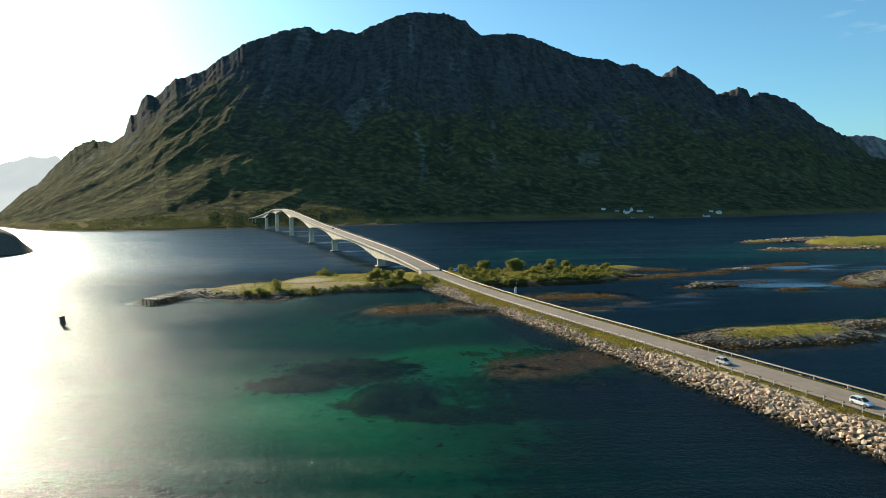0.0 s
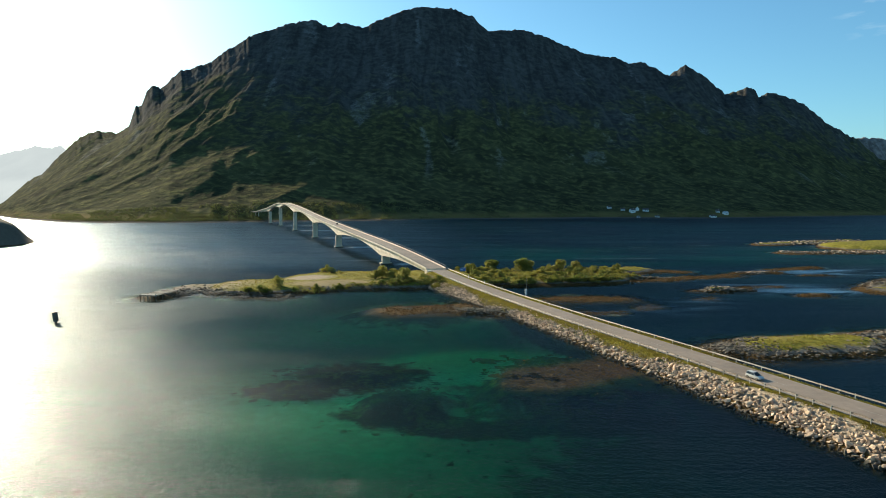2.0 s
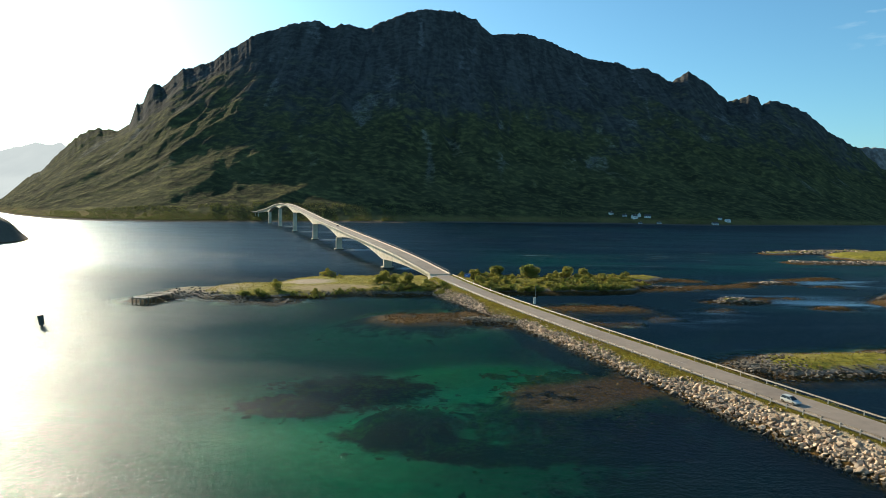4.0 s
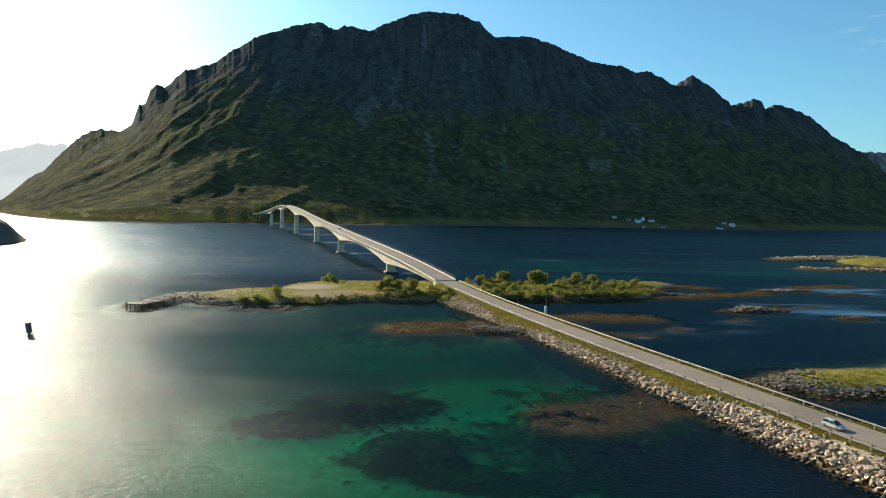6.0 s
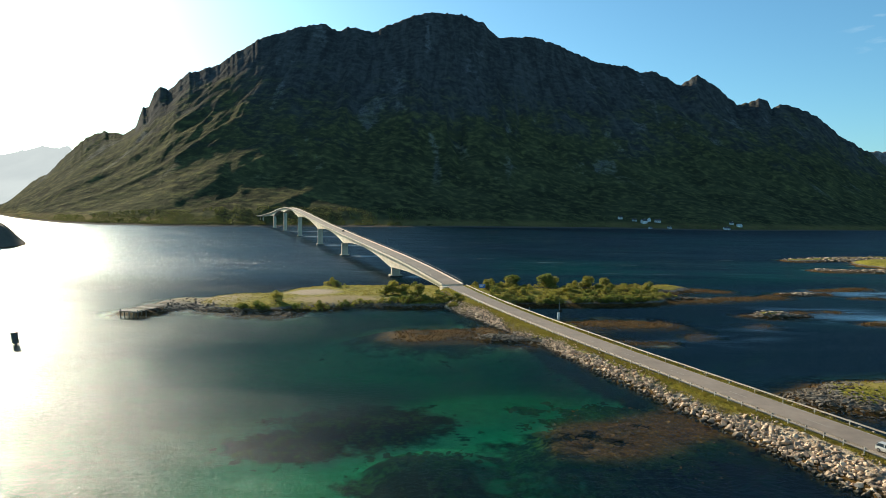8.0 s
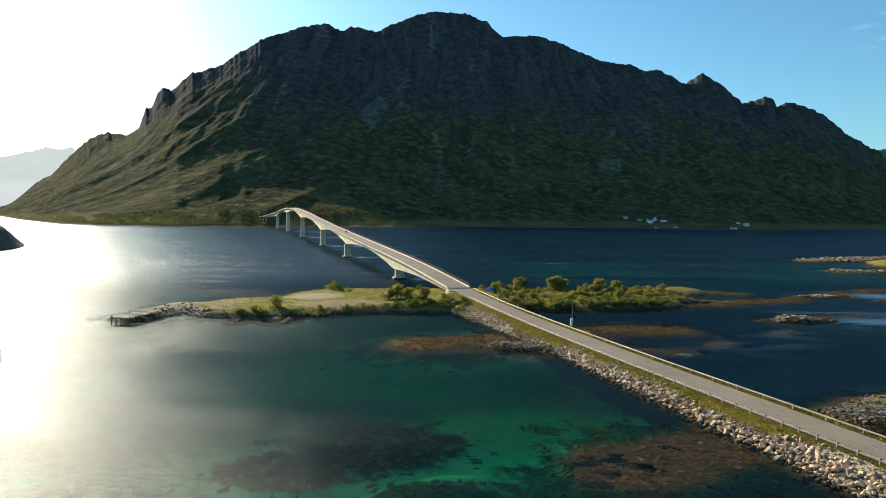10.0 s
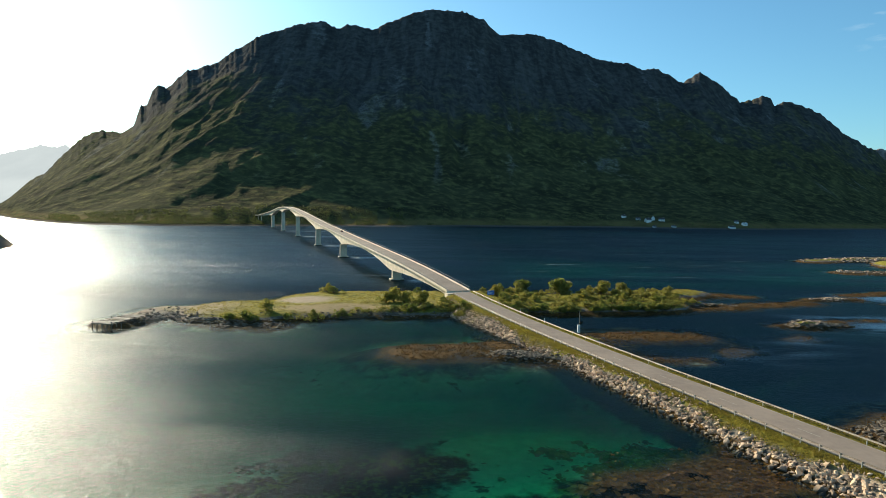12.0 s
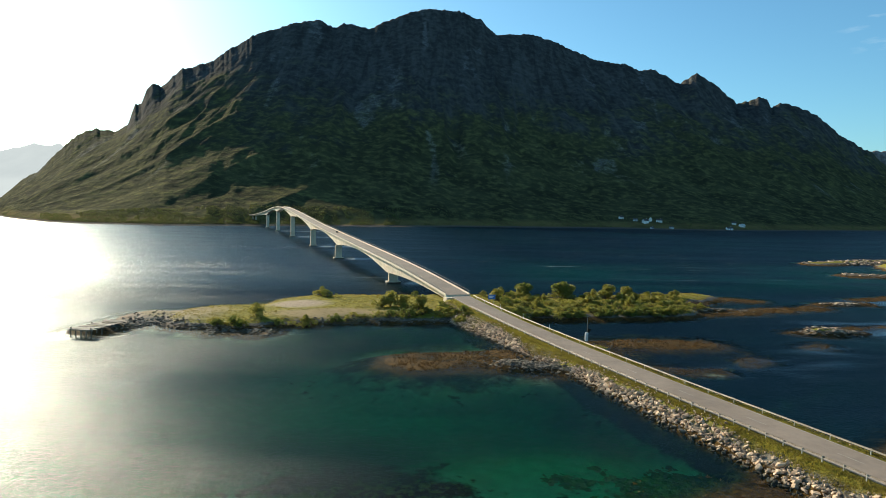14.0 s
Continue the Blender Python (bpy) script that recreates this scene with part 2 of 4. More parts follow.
def mountain_material(name, bare=False):
    m = Mat(name)
    z, nz = m.axis(2), m.normal_z()
    n0, n1, n2, n3 = m.noise(0.0035, 5), m.noise(0.014, 6, 0.62), m.noise(0.06, 5, 0.6), m.noise(0.3, 3)
    rib = m.noise(0.012, 5, 0.65, stretch=(3.0, 0.5, 0.35), distortion=0.6)
    rock = m.mix(m.ramp(m.math("ADD", m.math("MULTIPLY", rib, 0.5), m.math("MULTIPLY", n2, 0.5)), 0.35, 0.68), (0.044, 0.041, 0.039), (0.112, 0.105, 0.096))
    scree = m.mix(m.ramp(n3, 0.3, 0.7), (0.2, 0.19, 0.18), (0.34, 0.32, 0.3))
    green = m.mix(m.ramp(n1, 0.3, 0.7), (0.038, 0.037, 0.021), (0.077, 0.073, 0.035))
    green = m.mix(m.math("MULTIPLY", m.ramp(n2, 0.42, 0.78), 0.75), green, (0.21, 0.188, 0.066))
    lift = m.math("ADD", m.math("MULTIPLY", z, -0.0022), m.math("ADD", m.math("MULTIPLY", n0, 0.9), m.math("MULTIPLY", n1, 0.75)))
    lift = m.math("ADD", lift, m.math("MULTIPLY", nz, 0.5))
    c = m.mix(m.ramp(m.math("ADD", lift, m.math("MULTIPLY", m.math("SUBTRACT", n2, 0.5), 0.5)), 0.4, 0.92), rock, green)
    if bare:
        c = m.mix(m.ramp(m.math("ADD", m.math("MULTIPLY", rib, 0.6), m.math("MULTIPLY", n2, 0.4)), 0.38, 0.62), (0.12, 0.1, 0.09), (0.32, 0.27, 0.24))
    patch = m.math("ADD", m.math("MULTIPLY", m.noise(0.0065, 4, 0.55, stretch=(2.0, 0.6, 0.6), distortion=0.7), 0.75), m.math("MULTIPLY", n2, 0.25))
    spots = m.math("MULTIPLY", m.math("MULTIPLY", m.ramp(patch, 0.575, 0.66), m.ramp(n3, 0.35, 0.6, 0.3, 0.9)), m.ramp(z, 40, 120))
    c = m.mix(m.math("MULTIPLY", spots, 0.4), c, scree)
    c = m.mix(m.math("MULTIPLY", m.ramp(z, 13, 6), m.ramp(n1, 0.4, 0.6, 0.45, 1.0)), c, m.mix(n2, (0.2, 0.13, 0.055), (0.16, 0.14, 0.05)))
    c = m.mix(m.ramp(z, 2.2, 1.2), c, (0.12, 0.1, 0.08))
    m.bump(m.math("ADD", m.math("MULTIPLY", n1, 0.5), m.math("ADD", m.math("MULTIPLY", n2, 0.35), m.math("MULTIPLY", n3, 0.1))), 1.0, 14.0)
    return m.done(c, 1.0, 0.0, 0.006)


def leaf_material(name, dark, light, glow=0.5, patches=0.0):
    m = Mat(name)
    f = m.math("ADD", m.math("MULTIPLY", m.island(), 0.6), m.math("MULTIPLY", m.random(), 0.4))
    if patches:
        f = m.math("ADD", m.math("MULTIPLY", m.island(), 0.35), m.math("MULTIPLY", m.ramp(m.noise(patches, 4, 0.6), 0.32, 0.68), 0.65))
    c = m.mix(f, dark, light)
    t = m.n.new("ShaderNodeBsdfTranslucent")
    m.link(c, t.inputs["Color"])
    mix = m.n.new("ShaderNodeMixShader")
    mix.inputs[0].default_value = glow
    m.done(c, 0.6)
    m.link(m.bsdf.outputs[0], mix.inputs[1]), m.link(t.outputs[0], mix.inputs[2]), m.link(mix.outputs[0], m.out.inputs["Surface"])
    return m.m


def boulder_material(name, dark, light):
    m = Mat(name)
    n1, n2 = m.noise(0.8, 4), m.noise(7.0, 4, 0.65)
    who = m.math("FRACT", m.math("ADD", m.random(), m.island()))
    f = m.math("ADD", m.math("MULTIPLY", who, 0.5), m.math("ADD", m.math("MULTIPLY", n1, 0.3), m.math("MULTIPLY", n2, 0.3)))
    c = m.mix(m.ramp(f, 0.25, 0.85), dark, light)
    wet = m.ramp(m.math("ADD", m.axis(2), m.math("MULTIPLY", n1, 0.5)), 0.75, 0.35)
    c = m.mix(wet, c, (0.06, 0.05, 0.035))
    m.bump(n2, 0.5, 0.06)
    return m.done(c, 0.85)


def concrete_material():
    m = Mat("weathered_concrete")
    big, grain = m.noise(0.3, 4), m.noise(4.0, 3)
    run = m.noise(0.9, 5, 0.6, stretch=(1, 1, 0.12))
    f = m.math("ADD", m.math("MULTIPLY", big, 0.5), m.math("ADD", m.math("MULTIPLY", grain, 0.2), m.math("MULTIPLY", run, 0.3)))
    c = m.mix(m.ramp(f, 0.32, 0.66), (0.44, 0.36, 0.265), (0.68, 0.575, 0.43))
    c = m.mix(m.math("MULTIPLY", m.ramp(run, 0.56, 0.7), 0.5), c, (0.24, 0.2, 0.155))
    c = m.mix(m.ramp(m.math("ADD", m.axis(2), m.math("MULTIPLY", big, 0.6)), 0.95, 0.6), c, (0.07, 0.06, 0.045))
    m.bump(grain, 0.3, 0.02)
    return m.done(c, 0.88)


ASPHALT = asphalt_material()
GROUND = ground_material()
WATER = water_material()
MOUNTAIN = mountain_material("mountain_rock")
BARE = mountain_material("bare_rock", True)
# sun haze over the far left ridge, painted as a pale surface glow
FAR_HAZE = Mat("hazed_hills_glow")
FAR_HAZE.value(FAR_HAZE.bsdf.inputs["Emission Color"], FAR_HAZE.mix(FAR_HAZE.ramp(FAR_HAZE.noise(0.003, 5), 0.3, 0.7), (0.54, 0.555, 0.57), (0.63, 0.64, 0.645)))
FAR_HAZE.bsdf.inputs["Emission Strength"].default_value = 0.7
FAR_HAZE = FAR_HAZE.done((0.02, 0.022, 0.022), 1.0, 0.0, 0.0)
BOULDER = boulder_material("granite_boulder", (0.24, 0.172, 0.118), (0.72, 0.51, 0.335))
STONE = boulder_material("shore_stone", (0.055, 0.04, 0.024), (0.25, 0.195, 0.135))
CONCRETE = concrete_material()
STEEL = surface("galvanised_steel", (0.14, 0.13, 0.11), (0.25, 0.23, 0.2), 0.6, 9.0, 0.5, 0.5, 0.1)
# left beam: rust plus its shaded back in the colour; right beam: sunlit tone
RAIL_OLD_SHADED = surface("dull_shaded_rail_steel", (0.13, 0.1, 0.075), (0.26, 0.21, 0.16), 0.8, 8.0, 0.6, 0.2, 0.1)
RAIL_LIT = surface("sunlit_rail_steel", (0.2, 0.17, 0.13), (0.34, 0.29, 0.23), 0.8, 8.0, 0.6, 0.2, 0.1)
POST_OLD = surface("pale_rail_post", (0.34, 0.3, 0.24), (0.55, 0.5, 0.42), 1.5, 9.0, 0.7)
LINE = surface("worn_road_paint", (0.24, 0.215, 0.175), (0.48, 0.44, 0.37), 1.5, 12.0, 0.7)
TIMBER = surface("grey_timber", (0.11, 0.09, 0.07), (0.3, 0.26, 0.21), 0.8, 10.0, 0.85, own=0.4)
DARK = surface("dark_iron", (0.06, 0.05, 0.042), (0.14, 0.12, 0.1), 1.2, 8.0, 0.7)
BARK = surface("bark", (0.06, 0.045, 0.03), (0.16, 0.12, 0.09), 2.0, 15.0, 0.9)
LEAF = leaf_material("willow_leaf", (0.14, 0.14, 0.026), (0.38, 0.335, 0.065))
WOOD_LEAF = leaf_material("far_birch_leaf", (0.06, 0.072, 0.02), (0.16, 0.165, 0.045))
LEAF_DARK = leaf_material("birch_leaf", (0.07, 0.095, 0.016), (0.25, 0.26, 0.05))
GRASS = leaf_material("verge_grass", (0.13, 0.1, 0.02), (0.27, 0.225, 0.034), 0.6, 0.28)
WHITE = surface("white_paint", (0.68, 0.67, 0.64), (0.82, 0.81, 0.78), 0.6, 6.0, 0.5)
GREY_PAINT = surface("grey_paint", (0.4, 0.41, 0.42), (0.55, 0.56, 0.56), 0.8, 8.0, 0.5)
ROOF = surface("dark_roof", (0.05, 0.045, 0.045), (0.12, 0.1, 0.1), 0.5, 5.0, 0.8)
GLASS_DARK = surface("dark_glass", (0.01, 0.012, 0.014), (0.025, 0.028, 0.03), 0.5, 2.0, 0.08)
RUBBER = surface("rubber", (0.015, 0.015, 0.015), (0.035, 0.034, 0.033), 3.0, 20.0, 0.8)
BLUE = surface("blue_sign_paint", (0.03, 0.1, 0.34), (0.05, 0.16, 0.45), 2.0, 12.0, 0.4)


# ---- mesh helpers ----
def mesh_from(name, verts, faces, material, smooth=False):
    me = bpy.data.meshes.new(name)
    me.from_pydata([tuple(v) for v in verts], [], [tuple(f) for f in faces])
    me.materials.append(material)
    if smooth:
        me.polygons.foreach_set("use_smooth", [True] * len(me.polygons))
    me.update()
    return me


def part(name, bm, material, parent=None, label=""):
    """One bmesh as one mesh object, under a thing or a part."""
    me = bpy.data.meshes.new(name)
    bm.to_mesh(me)
    bm.free()
    me.materials.append(material)
    ob = new(name, me)
    ob.parent = parent
    return tagged(ob, label)


def part_mesh(name, me, parent=None, m=None, label=""):
    ob = new(name, me)
    ob.parent = parent
    if m is not None:
        ob.matrix_basis = m
    return tagged(ob, label)


def thing(name, label, category, m=None, group="", kind=""):
    ob = new(name)
    if m is not None:
        ob.matrix_basis = m
    return tagged(ob, label, category, group, kind)


def add_box(bm, size, at=(0, 0, 0), turn=None, bevel=0.0):
    made = bmesh.ops.create_cube(bm, size=1.0)["verts"]
    m = Matrix.Translation(at) @ (turn or Matrix()) @ Matrix.Diagonal((*size, 1))
    bmesh.ops.transform(bm, matrix=m, verts=made)
    if bevel:
        edges = {e for v in made for e in v.link_edges}
        bmesh.ops.bevel(bm, geom=list(edges), offset=bevel, segments=2, affect="EDGES")
    return made


def box(size, at=(0, 0, 0), turn=None, bevel=0.0):
    bm = bmesh.new()
    add_box(bm, size, at, turn, bevel)
    return bm


def add_rod(bm, a, b, r0, r1=None, sides=8):
    a, b = Vector(a), Vector(b)
    m = Matrix.Translation((a + b) / 2) @ (b - a).to_track_quat("Z", "Y").to_matrix().to_4x4()
    bmesh.ops.create_cone(bm, cap_ends=True, segments=sides, radius1=r0, radius2=r0 if r1 is None else r1, depth=(b - a).length, matrix=m)


def rod(a, b, r0, r1=None, sides=8):
    bm = bmesh.new()
    add_rod(bm, a, b, r0, r1, sides)
    return bm


def smoothstep(x):
    x = np.clip(x, 0, 1)
    return x * x * (3 - 2 * x)


def value_noise(x, y, seed, octaves=4, gain=0.5):
    """Smooth lattice noise between -1 and 1, for whole arrays."""
    out, amp, total = np.zeros(np.broadcast(x, y).shape), 1.0, 0.0
    for o in range(octaves):
        xi, yi = np.floor(x), np.floor(y)
        fx, fy = smoothstep(x - xi), smoothstep(y - yi)

        def corner(a, b):
            h = np.sin((xi + a) * 127.1 + (yi + b) * 311.7 + seed * 74.7 + o * 19.19) * 43758.5453
            return (h - np.floor(h)) * 2 - 1

        n = (corner(0, 0) * (1 - fx) + corner(1, 0) * fx) * (1 - fy) + (corner(0, 1) * (1 - fx) + corner(1, 1) * fx) * fy
        out, total = out + n * amp, total + amp
        amp, x, y = amp * gain, x * 2.03 + 17.3, y * 2.03 + 5.1
    return out / total


# ---- the road's line: plan and height along y ----
def soft_interp(y, knots, values, width=9.0):
    return sum(np.interp(y + k * width, knots, values) for k in (-1.5, -0.75, 0, 0.75, 1.5)) / 5


ROAD_Y = [-60, 60, 100, 150, 185, 205, 220, 244, 270, 310, 365, 461, 576, 650, 690, 740, 801, 870, 930]
ROAD_Z = [2.6, 2.6, 2.4, 2.0, 2.5, 3.3, 4.4, 6.4, 8.0, 9.6, 11.6, 15.4, 21.3, 24.8, 25.6, 24.3, 19.6, 14.2, 11.5]
BRIDGE_0, BRIDGE_1 = 219.0, 872.0
HALF = 3.75     # between the centre line and either rail


def road_left(y):
    base = -19.2 - 0.326 * (y - 278)
    bend = np.interp(y, [-60, 190, 278, 600, 717, 801, 872, 930], [0, 0, -1.6, -2.0, -4.4, -9.0, -18, -32])
    return base + bend


def road_point(y, side=0.0, up=0.0):
    """A point on the road at y, side metres to the right of its centre line."""
    y = np.asarray(y, float)
    dx = (soft_interp(y + 2, np.arange(-80, 960, 8.0), road_left(np.arange(-80, 960, 8.0))) - soft_interp(y - 2, np.arange(-80, 960, 8.0), road_left(np.arange(-80, 960, 8.0)))) / 4
    x = soft_interp(y, np.arange(-80, 960, 8.0), road_left(np.arange(-80, 960, 8.0)))
    n = np.sqrt(1 + dx * dx)
    rx, ry = 1 / n, -dx / n
    side = side * np.interp(y, [150, 219], [0.92, 0.83]) + np.interp(y, [150, 219], [0.65, -0.9])
    return np.stack([x + rx * (HALF + side), y + ry * (HALF + side), soft_interp(y, ROAD_Y, ROAD_Z) + up + 0 * y], -1)


def beside(y, d):
    """A point d away from the road's middle at y, to its right (left: minus)."""
    return road_point(y, d / float(np.interp(y, [150, 219], [0.92, 0.83])))


SHOULDER, FALL = 4.15, 0.62     # half the causeway's crown, and the slope of its banks


def strip(name, ys, sides_ups, material, closed=False):
    """Sweeps a section, given as (side, up) pairs, along the road."""
    rings = [road_point(ys, s, 0.0) + np.stack([0 * ys, 0 * ys, u + 0 * ys], -1) for s, u in sides_ups]
    n, k = len(ys), len(sides_ups)
    verts = np.stack(rings, 1).reshape(-1, 3)
    faces = []
    for i in range(n - 1):
        for j in range(k if closed else k - 1):
            a, b = i * k + j, i * k + (j + 1) % k
            faces.append((a, b, b + k, a + k))
    if closed:
        faces += [tuple(range(k - 1, -1, -1)), tuple((n - 1) * k + j for j in range(k))]
    return mesh_from(name, verts, faces, material)


# ---- ground: one sheet of sea floor, shores and islets ----
# (x0, y0, x1, y1, radius, height, edge unevenness)
LAND = [
    (-71, 202, -58, 205, 9.0, 1.5, 0.22), (-77, 186, -72, 199, 5.2, 1.15, 0.15), (-52, 187, -42, 187, 4, 0.25, 0.4), (-54, 203, -36, 210, 16, 2.0, 0.12), (-30, 219, -8, 220, 21.5, 2.3, 0.1), (0, 223, 10, 224, 21, 2.4, 0.1),
    (24, 223, 54, 229, 18, 2.0, 0.12), (55, 236, 80, 251, 9.5, 1.7, 0.2), (80, 253, 96, 250, 5, 0.32, 0.4), (58, 217, 84, 224, 2.6, 0.28, 0.5), (84, 226, 110, 235, 3.2, 0.28, 0.5), (70, 226, 80, 227, 3, 0.7, 0.5),
    (118, 243, 133, 246, 3.4, 0.5, 0.4), (137, 254, 158, 264, 3.2, 0.2, 0.5), (87, 195.8, 90, 195.8, 3.8, 1.55, 0.2), (93, 195.5, 97, 196.3, 2.4, 0.7, 0.3), (81, 196, 85, 196, 2, 0.1, 0.4), (99, 202, 112, 206, 1.6, 0.14, 0.5), (109, 186, 114, 187, 2.2, 0.7, 0.4), (139, 236, 146, 236, 1.7, 0.45, 0.4), (138, 195, 172, 225, 8, 1.2, 0.3),
    (61, 120, 80, 124, 8.5, 1.7, 0.2), (86, 130, 114, 134, 4, 0.8, 0.4), (52, 119, 62, 120, 4.5, 0.9, 0.4), (215, 404, 292, 440, 10, 1.4, 0.4), (192, 338, 252, 342, 8, 0.9, 0.4), (262, 372, 340, 405, 30, 3.2, 0.2),
    (-7, 163, 7, 166, 6, 0.12, 0.3), (9, 160, 15, 158, 3.5, 0.9, 0.4), (33, 180, 52, 181.5, 4.6, 0.1, 0.4), (36, 159, 45, 159, 2.6, -0.14, 0.5), (53, 164, 58, 167.5, 2.0, -0.2, 0.6), (77, 180, 79, 181, 1.2, 0.08, 0.5),
    (-300, 402, -380, 402, 47, 20.0, 0.1), (20, 158, 27, 162, 5, 1.6, 0.2), (23.5, 170, 27.5, 171, 3.5, 1.9, 0.15), (16, 101, 29, 108, 5, -0.5, 0.3), (-5, 98, -2, 99, 3, -1.6, 0.4),
]
# weed beds on the sea floor: (x, y, radius x, radius y)
BEDS = [(-13, 115.5, 11.5, 9), (-22, 107.5, 8.5, 6), (-5.5, 95.5, 8, 5.5), (0.5, 91.5, 6, 4), (20.5, 102.5, 17, 13), (29, 107, 8, 8), (8, 89.5, 9, 3.5), (22, 90, 12, 4.5), (3.5, 103.5, 2.2, 1.2), (6, 101, 2, 1), (-2, 163, 21, 12), (45, 176, 30, 18), (60, 120, 26, 20), (95, 195, 40, 25), (34, 66, 26, 22), (-40, 60, 20, 10), (130, 230, 50, 30)]


def ground_height(x, y):
    wob = value_noise(x / 7, y / 7, 3, 4)
    fine = value_noise(x / 1.8, y / 1.8, 9, 3)
    mid = value_noise(x / 4.0, y / 4.0, 15, 4, 0.6) - 0.1
    z = -3.4 + 0.5 * value_noise(x / 25, y / 25, 5, 3) - 6 * smoothstep((y - 265) / 120) - 5 * smoothstep((np.abs(x) - 150) / 200)
    for x0, y0, x1, y1, r, h, edge in LAND:
        t = np.clip(((x - x0) * (x1 - x0) + (y - y0) * (y1 - y0)) / ((x1 - x0) ** 2 + (y1 - y0) ** 2), 0, 1)
        d = np.hypot(x - x0 - t * (x1 - x0), y - y0 - t * (y1 - y0)) - r
        d = d + wob * edge * max(r, 6.0) * 0.9 + fine * 0.5
        if h < 0:
            z = np.maximum(z, h - np.maximum(d, 0) * 0.5 + mid * 0.4)
            continue
        w = min(r * 0.45, 4.0 if h < 5 else 11.0)
        inner = h * (1 - np.exp(np.minimum(d, 0) / w)) + fine * 0.12 * min(h, 1.5) * smoothstep(-d / 3)
        inner = inner + (0.3 if h < 0.35 else 0.08) * mid
        z = np.maximum(z, np.where(d < 0, inner, -d * 0.22 + 0.12 * mid))
    # the causeway's core
    knots = np.arange(-80, 300, 4.0)
    c = road_point(knots)
    cx = np.interp(y, c[:, 1], c[:, 0])
    cz = np.interp(y, c[:, 1], c[:, 2])
    side = np.abs((x - cx) * 0.951)
    end = np.clip((y - (BRIDGE_0 - 4)) / 1.0, 0, None)
    core = np.where(side < SHOULDER, cz - 0.16, cz - 0.16 - (side - SHOULDER) * FALL + fine * 0.1)
    return np.maximum(z, np.where(y < 300, core - end * 0.7, -30))


def steps(*runs):
    out = []
    for a, b, d in runs:
        out.append(np.arange(a, b, d))
    return np.concatenate(out)


def sheet(xs, ys, zs):
    """Vertices and faces of a grid; arrays of shape (len(ys), len(xs))."""
    n, k = zs.shape
    gx, gy = (xs, ys) if xs.ndim == 2 else np.meshgrid(xs, ys)
    verts = np.stack([gx, gy, zs], -1).reshape(-1, 3)
    i = (np.arange(n - 1)[:, None] * k + np.arange(k - 1)[None]).ravel()
    return verts, np.stack([i, i + 1, i + k + 1, i + k], -1)


def grid_object(name, xs, ys, zs, material):
    verts, faces = sheet(xs, ys, zs)
    me = bpy.data.meshes.new(name)
    me.vertices.add(len(verts)), me.loops.add(faces.size), me.polygons.add(len(faces))
    me.vertices.foreach_set("co", verts.astype(np.float32).ravel())
    me.loops.foreach_set("vertex_index", faces.astype(np.int32).ravel())
    me.polygons.foreach_set("loop_start", np.arange(0, faces.size, 4, dtype=np.int32))
    me.polygons.foreach_set("use_smooth", np.ones(len(faces), bool))
    me.materials.append(material)
    me.update(calc_edges=True)
    me.validate()
    return new(name, me)


def put_attribute(ob, name, values):
    a = ob.data.attributes.new(name, "FLOAT", "POINT")
    a.data.foreach_set("value", values.astype(np.float32).ravel())


gx = steps((-4600, -400, 200), (-400, -104, 5), (-104, 184, 1.0), (184, 360, 2.5), (360, 400, 8), (400, 4601, 200))
gy = steps((-2000, 40, 120), (40, 292, 1.0), (292, 460, 2.5), (460, 480, 5), (480, 4601, 200))
GX, GY = np.meshgrid(gx, gy)
ground = grid_object("ground", gx, gy, ground_height(GX, GY), GROUND)
bed = np.zeros_like(GX)
for bx, by, rx, ry in BEDS:
    bed = np.maximum(bed, 1.25 - np.hypot((GX - bx) / rx, (GY - by) / ry) * 0.75)
lane = road_point(gy[gy < 300])
off = np.interp(GY, lane[:, 1], lane[:, 0]) - GX
bed = np.maximum(bed, np.where(GY < 215, 1.0 - np.maximum(np.abs(off) * 0.951 - 9.0, 0) / 3.5, 0))
put_attribute(ground, "weed", np.clip(bed, 0, 1))
verge = smoothstep((off * 0.951 - 3.2) / 0.6) * smoothstep((6.2 - off * 0.951) / 0.8) * smoothstep((107 - GY) / 5) * smoothstep((GY - 20) / 5)
put_attribute(ground, "gravel", np.maximum(verge, smoothstep(1.6 - np.hypot((GX + 39.5) / 8, (GY - 214.5) / 6) * 1.2)) + 0.7 * smoothstep(1.7 - np.hypot((GX + 68) / 13, (GY - 201) / 11) * 1.2))
put_attribute(ground, "hay", smoothstep(1.7 - np.hypot((GX + 30 - 0.9 * (GY - 203)) / 13, (GY - 203) / 5) * 1.2))
tagged(ground, "sandy sea floor rising into grassy rocky islets with brown seaweed", "ground", kind="structure")

wx = steps((-4700, -300, 200), (-300, -110, 10), (-110, 190, 2.5), (190, 400, 10), (400, 4701, 200))
wy = steps((-2100, 0, 100), (0, 40, 10), (40, 292, 2.5), (292, 480, 10), (480, 1000, 40), (1000, 4701, 200))
wx = np.unique(np.concatenate([wx, np.arange(-290, 30, 4.0)]))
wy = np.unique(np.concatenate([wy] + [np.arange(p - 20, p + 20.1, 2.5) for p in (279, 382, 479, 602, 717)]))
WX, WY = np.meshgrid(wx, wy)
water = grid_object("water", wx, wy, 0 * WX, WATER)
